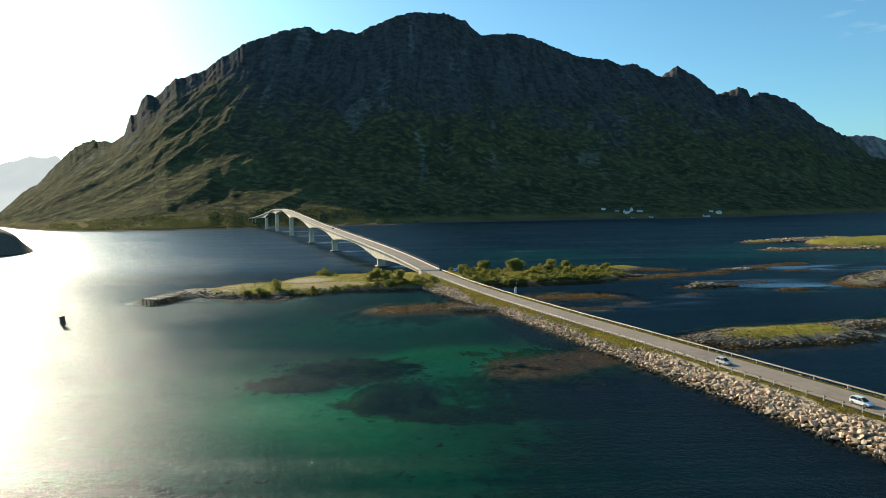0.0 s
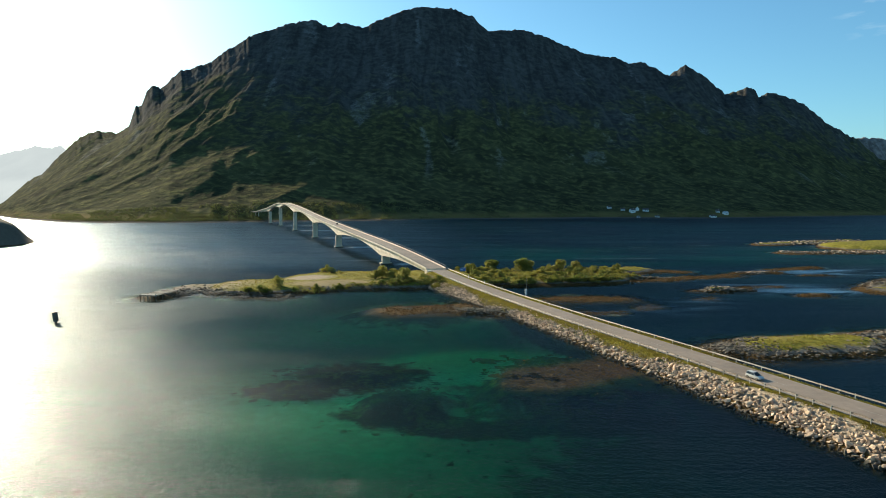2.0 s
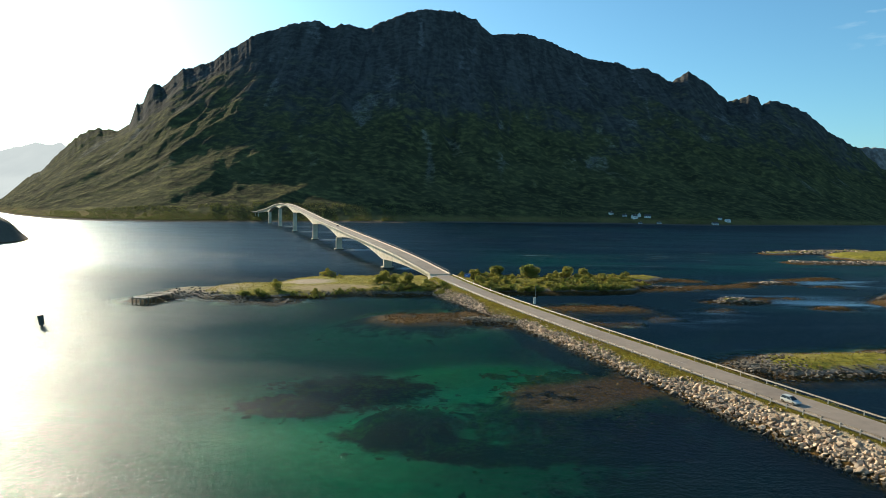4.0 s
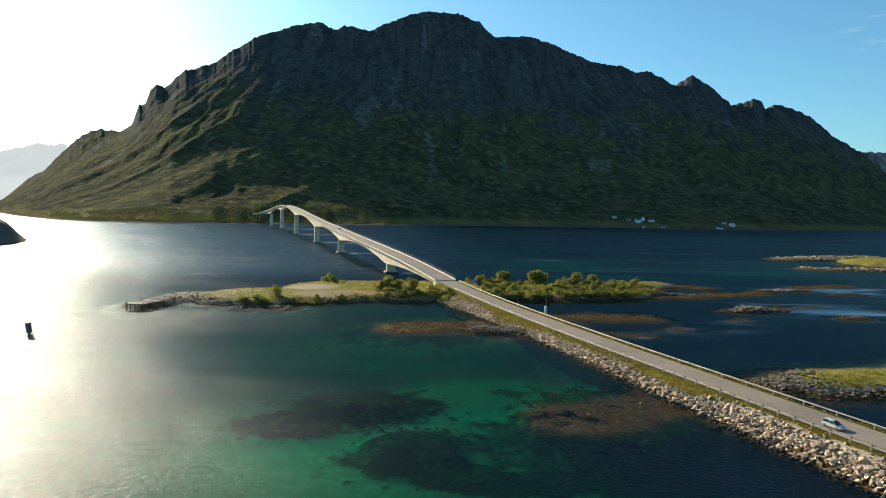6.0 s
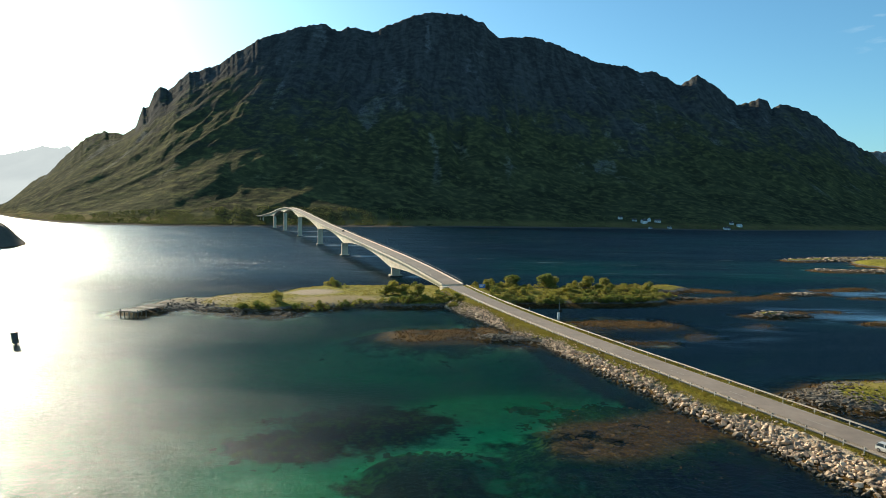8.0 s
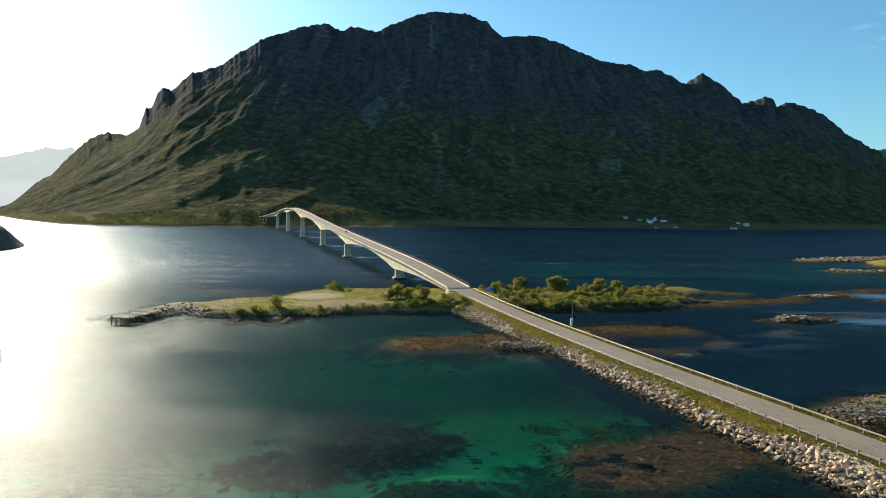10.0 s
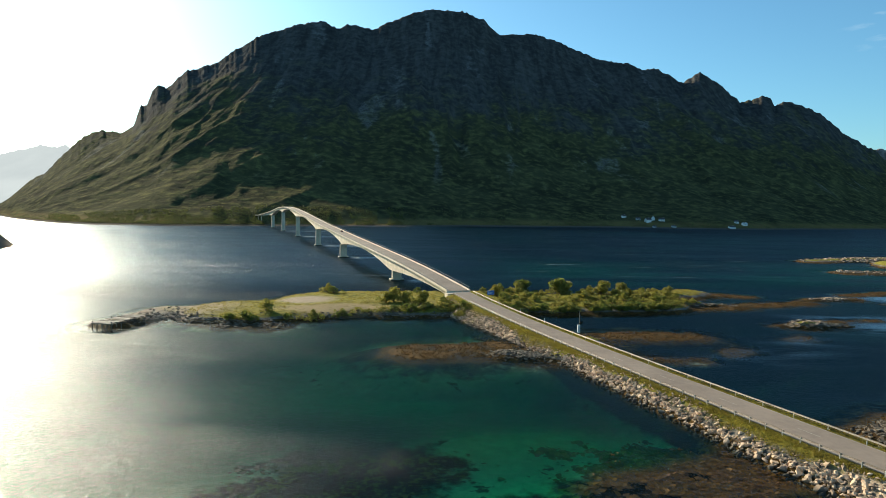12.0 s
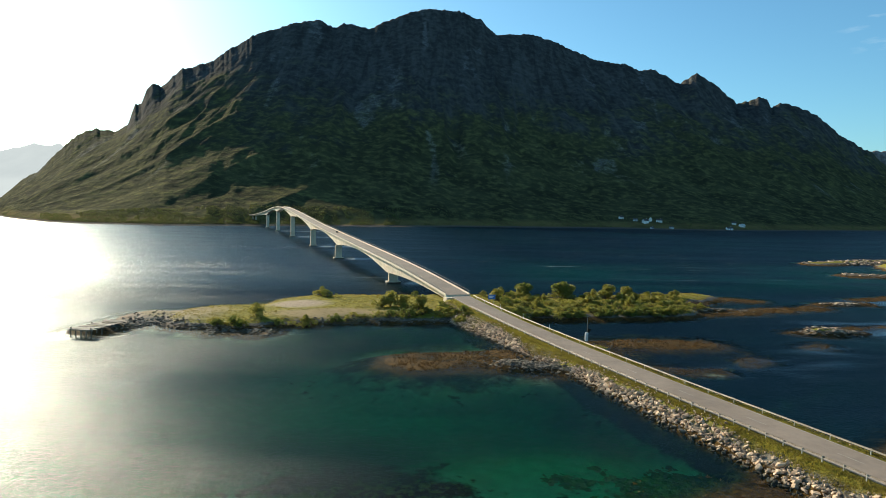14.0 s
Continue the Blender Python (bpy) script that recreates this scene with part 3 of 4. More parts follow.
# deeper, darker water everywhere but over the sand banks: (x, y, radius x, radius y, how clear)
deep = 0.70 + 0.30 * smoothstep((WY - 150 + 0.2 * WX) / 110) + 0.3 * smoothstep((-WX - 30) / 90) + 0.25 * smoothstep((WX - 26 - (120 - WY) * 0.33) / 30) + 0.3 * np.exp(-((WX - 36) / 18) ** 2 - ((WY - 72) / 16) ** 2)
for bx, by, rx, ry, much in ((-24, 96, 22, 12, 0.46), (-6, 106, 16, 8, 0.56), (8, 113, 13, 6.5, 0.8), (1, 107, 11, 6, 0.3), (-10, 80, 34, 16, 0.22), (-24, 140, 30, 16, 0.2), (22, 104, 14, 10, 0.6), (2, 164, 16, 8, 0.5), (45, 176, 40, 14, 0.45), (75, 250, 70, 40, 0.25), (62, 140, 30, 12, 0.1), (-15, 114, 15, 9, -0.22), (-3, 94, 9, 6, -0.12)):
    deep = deep - much * np.exp(-(((WX - bx) / rx) ** 2 + ((WY - by) / ry) ** 2) * 1.3)
water_depth = np.clip(-ground_height(WX, WY), 0, 20)
deep = np.where(water_depth < 1.2, deep * smoothstep(water_depth / 1.2) * 0.8, deep)
put_attribute(water, "deep", np.clip(deep, 0, 1))
put_attribute(water, "depth", water_depth)
# cat's-paws where a breeze touches the lagoon
breeze = 0 * WX
for bx, by, rx, ry, much in ((48, 158.5, 11, 3.2, 0.9), (62, 166, 10, 3, 0.9), (79, 176.5, 10, 3, 0.8), (114, 194, 15, 7, 2.4), (108, 207, 18, 5, 1.2), (156, 247, 20, 9, 2.2)):
    breeze = np.maximum(breeze, much * np.exp(-((WX - bx) / rx) ** 2 - ((WY - by) / ry) ** 2))
put_attribute(water, "breeze", breeze)
wake = 0 * WX
for p in (279, 382, 479, 602, 717):
    px = float(road_point(p)[0])
    wake = np.maximum(wake, smoothstep((WX - px - 3) / 3) * smoothstep((px + 10 + 0.06 * p - WX) / 20) * np.exp(-((WY - p - 0.1 * (WX - px)) / (2.0 + p * 0.008)) ** 2))
put_attribute(water, "wake", wake)
put_attribute(water, "tide", smoothstep((WY - 255) / 60) * (1 - 0.8 * smoothstep((WX - 120) / 160)) * (1 - smoothstep((WY - 760) / 160)))
tagged(water, "clear green sea water with small wind ripples", "water", kind="structure")

# ---- mountains ----
# the skyline: (sideways slope from the first eye, upward slope)
SKYLINE = [(-0.70, -0.018), (-0.66, -0.006), (-0.617, 0.03), (-0.596, 0.041), (-0.557, 0.079), (-0.533, 0.1), (-0.508, 0.109), (-0.476, 0.105), (-0.46, 0.115), (-0.448, 0.146), (-0.439, 0.147), (-0.431, 0.169), (-0.422, 0.179),
           (-0.41, 0.172), (-0.378, 0.2), (-0.332, 0.214), (-0.31, 0.23), (-0.273, 0.252), (-0.222, 0.27), (-0.174, 0.279), (-0.153, 0.267), (-0.136, 0.274), (-0.099, 0.268), (-0.06, 0.284), (-0.031, 0.295), (-0.012, 0.299), (0.036, 0.297),
           (0.07, 0.285), (0.092, 0.264), (0.119, 0.265), (0.15, 0.265), (0.188, 0.254), (0.242, 0.231), (0.292, 0.225), (0.31, 0.216), (0.33, 0.22), (0.377, 0.198), (0.402, 0.215), (0.436, 0.196), (0.466, 0.169), (0.501, 0.181), (0.514, 0.178),
           (0.52, 0.167), (0.532, 0.173), (0.558, 0.169), (0.594, 0.154), (0.628, 0.127), (0.678, 0.101), (0.72, 0.069), (1.0, 0.03)]
SHORE = [(-0.80, 1900), (-0.70, 1500), (-0.665, 1130), (-0.605, 890), (-0.52, 804), (-0.396, 802), (-0.28, 850), (-0.06, 938), (0.11, 1014), (0.28, 1070), (0.455, 1061), (0.588, 1165), (0.69, 1255), (1.0, 1500)]

SPUR = 6.5


def mountain(name, skyline, shore, ridge_y, u0, u1, columns, rows, seed, material, rough=1.0):
    u = np.linspace(u0, u1, columns)[None, :]
    v = np.concatenate([np.linspace(-0.02, 0.12, rows // 4, endpoint=False), np.linspace(0.12, 1.12, rows - rows // 4)])[:, None]
    top = np.interp(u, [p[0] for p in skyline], [p[1] for p in skyline])
    crag = value_noise(u * 130, 0 * u, seed + 1, 4, 0.6)
    soft = sum(np.interp(u + k * 0.012, [p[0] for p in skyline], [p[1] for p in skyline]) for k in range(-4, 5)) / 9
    top = top + (0.0026 * crag + 0.0016 * value_noise(u * 230, 0 * u, seed + 2, 2)) * smoothstep(top / 0.05) * rough
    ys = sum(np.interp(u + k * 0.012, [p[0] for p in shore], [p[1] for p in shore]) for k in range(-3, 4)) / 7 + 12 * value_noise(u * 30, 0 * u, seed + 3, 3)
    y = ys + (ridge_y - ys) * v
    x = u * y
    near_top = smoothstep((v - 0.72) / 0.28)
    top = soft + (top - soft) * near_top
    crest = 27 + top * ridge_y
    apron = np.clip(v, 0, 1)
    steep = 0.24 * (1 - smoothstep((u + 0.45) / 0.6))
    form = 0.016 * smoothstep(apron / 0.09) + 0.984 * ((1 - steep) * (0.5 * apron ** 1.35 + 0.5 * apron ** 2.0) + steep * apron ** 1.12)
    z = np.maximum(crest, 0.3) * form * np.clip((top + 0.0165) / 0.012, 0.0, 1)
    fall = np.sin(np.clip(v, 0, 1) * math.pi) ** 0.8
    # spurs that fan out down the face, gullies between them, rough crags high up
    tame = 0.5 + 0.5 * smoothstep((u + 0.34) / 0.42)
    q = u / (1.0 + 0.95 * (1 - np.clip(v, 0, 1))) + 0.012 * value_noise(u * 18, v * 5, seed + 4, 3)
    rib = 1 - 2 * np.abs(value_noise(q * 15, v * 0.8 + 3, seed + 5, 4, 0.5))
    gully = 1 - 2 * np.abs(value_noise(q * 52, v * 3.0, seed + 6, 4, 0.55))
    block = value_noise(x / 150, y / 150, seed + 9, 4, 0.5)
    high = smoothstep((v - 0.25) / 0.5)
    z = z + fall * crest * (0.06 * rib * (0.3 + 0.7 * tame) * (0.1 + 0.9 * v) + 0.017 * gully * (0.12 + high) * tame + 0.03 * block * smoothstep(v / 0.35) * (0.3 + 0.7 * tame)) * rough
    z = z + value_noise(x / 30, y / 60, seed + 7, 4, 0.6) * (1.2 + 7 * high) * tame * smoothstep(v / 0.2) * (1 - smoothstep((v - 0.9) / 0.1)) * rough
    # long spurs that run down to the near left under the sunny shoulder
    s = u - 0.72 * v + 0.02 * value_noise(u * 9, v * 4, seed + 21, 3)
    spur = 1 - 2 * np.abs(value_noise(s * 11, v * 0.7 + 8, seed + 22, 2, 0.4))
    gill = 1 - 2 * np.abs(value_noise(s * 34, v * 2.2, seed + 23, 3, 0.5))
    west = (1 - smoothstep((u + 0.33) / 0.3)) * smoothstep(v / 0.16) * (1 - smoothstep((v - 0.62) / 0.36))
    z = z + west * (SPUR * spur + 1.4 * gill) * rough
    z = np.where(v > 1, crest * (1 - (v - 1) * 2.5), z)
    z = np.where(v < 0, v * 100, np.maximum(z, 0.4 + 60 * np.clip(v, 0, 0.02)))
    return grid_object(name, x, y, z, material)


far_side = mountain("mountain", SKYLINE, SHORE, 1760 + 290 * smoothstep((np.linspace(-0.72, 1.0, 1100)[None, :] + 0.5) / 0.8), -0.72, 1.0, 1100, 230, 11, MOUNTAIN)
tagged(far_side, "huge dark craggy mountain with green lower slopes above the strait", "mountain", kind="structure")

LEFT_SKY = [(-1.6, 0.06), (-1.1, 0.075), (-0.9, 0.09), (-0.70, 0.066), (-0.66, 0.0718), (-0.634, 0.0784), (-0.604, 0.086), (-0.578, 0.0832), (-0.565, 0.088), (-0.557, 0.0803), (-0.5, 0.06), (-0.4, 0.03)]
RIGHT_SKY = [(0.55, 0.05), (0.64, 0.1), (0.66, 0.1095), (0.676, 0.102), (0.70, 0.1045), (0.722, 0.1025), (0.741, 0.0965), (0.8, 0.1), (1.0, 0.13), (1.3, 0.1)]
far_left = mountain("backdrop", LEFT_SKY, [(-1.6, 1900), (-0.4, 1900)], 2500.0, -1.15, -0.42, 260, 60, 31, FAR_HAZE, 0.6)
tagged(far_left, "distant mountain ridge across the water, its sun haze painted as glow", "mountain", kind="structure")
far_right = mountain("mountain", RIGHT_SKY, [(0.4, 2150), (1.3, 2150)], 2550.0, 0.56, 1.2, 300, 70, 47, BARE, 1.0)
tagged(far_right, "distant bare rock ridge behind the dark mountain", "mountain", kind="structure")

# ---- road on the causeway ----
ys = np.arange(-50, BRIDGE_0 + 0.1, 3.0)
road = new("road", strip("road", ys, [(-3.25, -0.13), (-3.2, 0.0), (0, 0.05), (3.05, 0.0), (3.1, -0.13)], ASPHALT))
tagged(road, "worn grey asphalt two-lane road on a causeway", "road", kind="structure")
for s in (-2.95, 2.85):
    part_mesh("edge_line", strip("edge_line", ys, [(s - 0.05, 0.0085), (s + 0.05, 0.0085)], LINE), road)
for y in np.arange(-45, BRIDGE_0 - 3, 12.0):
    part_mesh("centre_dash", strip("centre_dash", np.array([y, y + 1.5, y + 3.0]), [(-0.05, 0.054), (0.05, 0.054)], LINE), road)


def rail_section(s, z):
    return [(s - 0.03, z), (s + 0.03, z + 0.05), (s - 0.02, z + 0.1), (s + 0.03, z + 0.15), (s - 0.03, z + 0.2), (s - 0.06, z + 0.2), (s - 0.02, z + 0.15), (s - 0.06, z + 0.1), (s - 0.02, z + 0.05), (s - 0.06, z)]


def bm_mesh(name, bm, material):
    me = bpy.data.meshes.new(name)
    bm.to_mesh(me)
    bm.free()
    me.materials.append(material)
    return me


RAIL_POST = bm_mesh("post", box((0.08, 0.11, 0.9), (0, 0, 0.13), bevel=0.012), POST_OLD)


def guardrail(side, y0, y1, spacing):
    g = thing("guardrail", "weathered steel guardrail on short posts along the causeway road", "guardrail", group="guardrails along the road")
    yy = np.arange(y0, y1, 3.0)
    part_mesh("beam", strip("beam", yy, rail_section(side, 0.38), RAIL_OLD_SHADED if side < 0 else RAIL_LIT, closed=True), g)
    for y in np.arange(y0 + 0.4, y1, spacing):
        p = road_point(y, side + (0.09 if side > 0 else -0.09))
        part_mesh("post", RAIL_POST, g, pose(*p, 0, 0, 18))
    return g


guardrail(-HALF, -30, 206, 2.3)
guardrail(HALF, -30, BRIDGE_0, 4.6)

# ---- bridge ----
PIER_SIDE = {382.0: -1.6}
PIERS = [279.0, 382.0, 479.5, 602.0, 717.0, 801.0]
JOINTS = [BRIDGE_0, *PIERS, BRIDGE_1]


def girder_depth(y):
    for k, (a, b) in enumerate(zip(JOINTS, JOINTS[1:])):
        if a <= y <= b:
            lo, hi = 1.9, (5.2 if b - a > 90 else 4.6)
            da, db = (lo if k == 0 else hi), (lo if k == len(JOINTS) - 2 else hi)
            t = (y - a) / (b - a)
            if k == 0:
                return lo + (hi - lo) * t ** 2
            if k == len(JOINTS) - 2:
                return lo + (hi - lo) * (1 - t) ** 2
            return lo + (hi - lo) * abs(2 * t - 1) ** 2
    return 1.9


bridge = thing("bridge", "long pale concrete cantilever bridge arching over the strait on piers", "bridge")
ys = np.concatenate([np.arange(BRIDGE_0, BRIDGE_1, 4.0), [BRIDGE_1]])
part_mesh("carriageway", strip("carriageway", ys, [(-3.75, 0.0), (0, 0.05), (3.75, 0.0)], ASPHALT), bridge)
slab = [(-4.3, 0.3), (-4.0, 0.3), (-3.78, -0.06), (3.78, -0.06), (4.0, 0.3), (4.3, 0.3), (4.35, -0.28), (2.8, -0.75), (-2.8, -0.75), (-4.35, -0.28)]
part_mesh("deck_slab", strip("deck_slab", ys, slab, CONCRETE, closed=True), bridge)
rings = []
for y in ys:
    d = girder_depth(float(y))
    for s, u in ((-2.75, -0.752), (2.75, -0.752), (2.55, -d), (-2.55, -d)):
        rings.append(road_point(float(y), s, u))
faces = [(i * 4 + j, i * 4 + (j + 1) % 4, i * 4 + 4 + (j + 1) % 4, i * 4 + 4 + j) for i in range(len(ys) - 1) for j in range(4)]
faces += [(3, 2, 1, 0), tuple(len(rings) - 4 + j for j in range(4))]
part_mesh("box_girder", mesh_from("box_girder", rings, faces, CONCRETE), bridge)
for y in PIERS:
    p = road_point(y, PIER_SIDE.get(y, -0.5))
    top = float(p[2]) - girder_depth(y) + 0.05
    ahead = road_point(y + 2) - road_point(y - 2)
    yaw = math.degrees(math.atan2(ahead[1], ahead[0])) - 90
    turn = pose(0, 0, 0, 0, 0, yaw)
    at = Vector((p[0], p[1], 0))
    pier = part("pier", box((3.5, 1.7, top - 0.6), at + Vector((0, 0, (top + 0.6) / 2)), turn, 0.12), CONCRETE, bridge)
    foot = box((5.2, 3.4, 4.4), at + Vector((0, 0, -1.4)), turn, 0.15)
    part("footing", foot, CONCRETE, pier)
p = road_point(BRIDGE_0)
part("abutment", box((7.4, 3.0, 5.6), (p[0], p[1] - 1.2, p[2] - 3.2), pose(0, 0, 0, 0, 0, 18), 0.1), CONCRETE, bridge)
part("expansion_joint", box((6.4, 0.5, 0.05), (p[0], p[1] + 1.2, p[2] + 0.03), pose(0, 0, 0, 0, 0, 18)), DARK, bridge)
for s in (-4.15, 4.15):
    part_mesh("handrail", strip("handrail", ys, [(s - 0.04, 0.92), (s + 0.04, 0.92), (s + 0.04, 1.0), (s - 0.04, 1.0)], STEEL, closed=True), bridge)
BARRIER_POST = bm_mesh("railing_post", box((0.06, 0.06, 0.7), (0, 0, 0.6)), STEEL)
for s in (-4.15, 4.15):
    for y in np.arange(BRIDGE_0 + 1, 420, 2.5):
        part_mesh("railing_post", BARRIER_POST, bridge, pose(*road_point(y, s), 0, 0, 18))

# the road beyond the bridge: a slender viaduct, then a low bank
ys = np.arange(BRIDGE_1 + 0.5, 931, 4.0)
viaduct = thing("viaduct", "slender concrete viaduct on thin columns behind the bridge", "viaduct")
part_mesh("deck_slab", strip("deck_slab", ys, [(-4.3, 0.25), (-4.0, 0.25), (-3.95, -0.08), (3.95, -0.08), (4.0, 0.25), (4.3, 0.25), (4.3, -0.3), (2.6, -1.3), (-2.6, -1.3), (-4.3, -0.3)], CONCRETE, closed=True), viaduct)
for y in (884, 897, 910, 923):
    q = road_point(y)
    for s in (-1.9, 1.9):
        part("column", rod((q[0] + s, q[1], -1.0), (q[0] + s, q[1], q[2] - 1.25), 0.75, 0.7, 10), CONCRETE, viaduct)
bank_ys = np.arange(914, 931, 4.0)
bank_road = new("approach_bank", strip("approach_bank", bank_ys, [(-20, -11.0), (-6, -2.6), (-4.9, -1.45), (4.9, -1.45), (6, -2.6), (20, -11.0)], GROUND, closed=True))
tagged(bank_road, "grassy embankment carrying the road to the far shore", "embankment", kind="structure")
far_road = new("road", strip("road", ys, [(-3.9, -0.04), (-3.85, 0.0), (0, 0.05), (3.85, 0.0), (3.9, -0.04)], ASPHALT))
tagged(far_road, "asphalt road leading off the bridge along the far shore", "road", kind="structure")


KELP = leaf_material("kelp_frond", (0.025, 0.011, 0.002), (0.32, 0.14, 0.013), 0.3)
WRACK = leaf_material("bladder_wrack", (0.03, 0.018, 0.006), (0.17, 0.092, 0.024))

# ---- scattered pieces ----
def hull(seed, points=16, flat=0.75):
    """An angular stone as a convex hull of a few random points."""
    r = random.Random(seed)
    bm = bmesh.new()
    for _ in range(points):
        v = Vector((r.gauss(0, 1), r.gauss(0, 1), r.gauss(0, 1))).normalized() * r.uniform(0.42, 0.56)
        bm.verts.new((v.x * r.uniform(0.95, 1.15), v.y, v.z * flat))
    bmesh.ops.convex_hull(bm, input=bm.verts)
    for v in [v for v in bm.verts if not v.link_faces]:
        bm.verts.remove(v)
    bmesh.ops.triangulate(bm, faces=bm.faces)
    return bm


def arrays_of(bm):
    bm.verts.ensure_lookup_table(), bm.verts.index_update()
    v = np.array([v.co for v in bm.verts])
    f = [tuple(x.index for x in face.verts) for face in bm.faces]
    bm.free()
    return v, f


def joined(name, variants, placed, material, smooth=False):
    """One mesh of many pieces: placed holds (variant, matrix)."""
    verts, faces, base = [], [], 0
    for k, m in placed:
        v, f = variants[k]
        a = np.array(m)
        verts.append(v @ a[:3, :3].T + a[:3, 3])
        faces += [tuple(i + base for i in q) for q in f]
        base += len(v)
    return mesh_from(name, np.concatenate(verts), faces, material, smooth)


def ground_at(x, y):
    return float(ground_height(np.array([float(x)]), np.array([float(y)]))[0])


def turned(at, size, r, lean=40):
    return pose(*at, r.uniform(-lean, lean), r.uniform(-lean, lean), r.uniform(0, 360)) @ Matrix.Diagonal((*size, 1))


def grass_edge(y):
    """How far the verge reaches from the road's middle before the boulders begin."""
    e = 4.4 + 0.2 * math.sin(y * 0.53) + 0.15 * math.sin(y * 1.7)
    e += 1.05 * float(smoothstep(np.array((y - 106) / 3))) * float(smoothstep(np.array((124 - y) / 5)))
    return e + 2.0 * math.exp(-((y - 168) / 8) ** 2) + max(0.0, y - 190) * 0.12


def bank_of_boulders():
    r = random.Random(5)
    shapes = [bm_mesh("boulder", hull(100 + k), BOULDER) for k in range(14)]
    forms = [arrays_of(hull(100 + k)) for k in range(14)]
    bank = thing("riprap_bank", "bank of pale angular granite boulders below the road", "riprap")
    rest, singles = [], 0
    spots = []
    y = 45.0
    while y < 211:
        side = grass_edge(y) + 0.1
        reach = SHOULDER + (float(road_point(y)[2]) + 0.35) / FALL
        while side < reach:
            spots.append((y + r.uniform(-0.35, 0.35), side + r.uniform(-0.3, 0.3)))
            side += r.uniform(0.32, 0.46)
        y += 0.42
    r.shuffle(spots)
    for y, side in spots:
        p = beside(y, -side)
        z = float(p[2]) - 0.16 - max(0.0, side - SHOULDER) * FALL
        big = min(1.15, max(0.38, r.lognormvariate(-0.54, 0.28)))
        if side < grass_edge(y) + 0.7:
            big *= 0.6
        m = turned((p[0], p[1], max(z, -0.9) + r.uniform(0.12, 0.26) * big), (big * r.uniform(0.9, 1.3), big * r.uniform(0.7, 1.0), big * r.uniform(0.65, 0.95)), r)
        if singles < 300 and 84 < y < 122 and side < 8.6 and (singles * 7) % 5 != 9:
            part_mesh("boulder", shapes[singles % 14], bank, m)
            singles += 1
        else:
            rest.append((r.randrange(14), m))
    # the far side of the causeway
    for _ in range(700):
        y, side = r.uniform(60, 212), r.uniform(4.7, 8.2)
        p = beside(y, side)
        big = r.uniform(0.5, 1.1)
        rest.append((r.randrange(14), turned((p[0], p[1], float(p[2]) - 0.16 - (side - SHOULDER) * FALL), (big, big * 0.8, big * 0.7), r)))
    ob = part_mesh("boulder_field", joined("boulder_field", forms, rest, BOULDER), bank)
    tagged(ob, kind="stuff")


def shore_stones(name, label, seed, fields, material):
    r = random.Random(seed)
    forms = [arrays_of(hull(200 + k, 11, 0.6)) for k in range(8)]
    spots, placed = [], []
    # (x, y, spread x, spread y, count, largest)
    for cx, cy, sx, sy, count, most in fields or ((56, 119, 7, 5, 460, 0.7), (72, 114, 12, 4, 120, 0.7), (100, 132, 12, 4, 200, 0.8), (90, 196, 6, 3, 110, 1.3), (124, 243.5, 6, 3, 60, 1.0), (155, 210, 18, 14, 420, 1.3), (71, 226, 3, 2, 60, 0.8), (88, 258, 10, 5, 90, 0.7), (-50, 187, 22, 4, 420, 0.8),
                                        (-20, 198, 18, 5, 420, 0.7), (-68, 193, 8, 7, 260, 0.8), (12, 159, 6, 4, 260, 0.8), (250, 420, 36, 18, 200, 2.0), (225, 338, 30, 6, 140, 1.6), (300, 398, 40, 26, 300, 2.2), (76, 227, 6, 2, 60, 0.9), (0, 200, 6, 3, 80, 0.8), (86, 122, 6, 8, 160, 0.8)):
        for _ in range(count * 3):
            spots.append((r.gauss(cx, sx * 0.6), r.gauss(cy, sy * 0.7), most))
    xs, ys = np.array([p[0] for p in spots]), np.array([p[1] for p in spots])
    zs = ground_height(xs, ys)
    for (x, y, most), z in zip(spots, zs):
        if -0.15 < z < r.uniform(0.7, 1.5):
            d = r.uniform(0.25, 1.0) ** 1.6 * most + 0.12
            placed.append((r.randrange(8), turned((x, y, z + 0.1 * d), (d * r.uniform(0.9, 1.5), d, d * r.uniform(0.5, 0.8)), r, 25)))
    ob = new(name, joined(name, forms, placed, material))
    tagged(ob, label, "stones", kind="stuff")


bank_of_boulders()
shore_stones("shore_stones", "grey stones strewn along the waterline of the islets", 8, None, STONE)
shore_stones("skerry_rocks", "pale rocks heaped on the low skerries in the strait", 9, ((250, 420, 36, 18, 170, 2.2), (225, 338, 30, 6, 90, 1.9), (300, 398, 40, 26, 300, 2.4), (89, 196, 4, 2, 22, 1.3), (124, 243.5, 5, 2, 40, 1.2)), BOULDER)


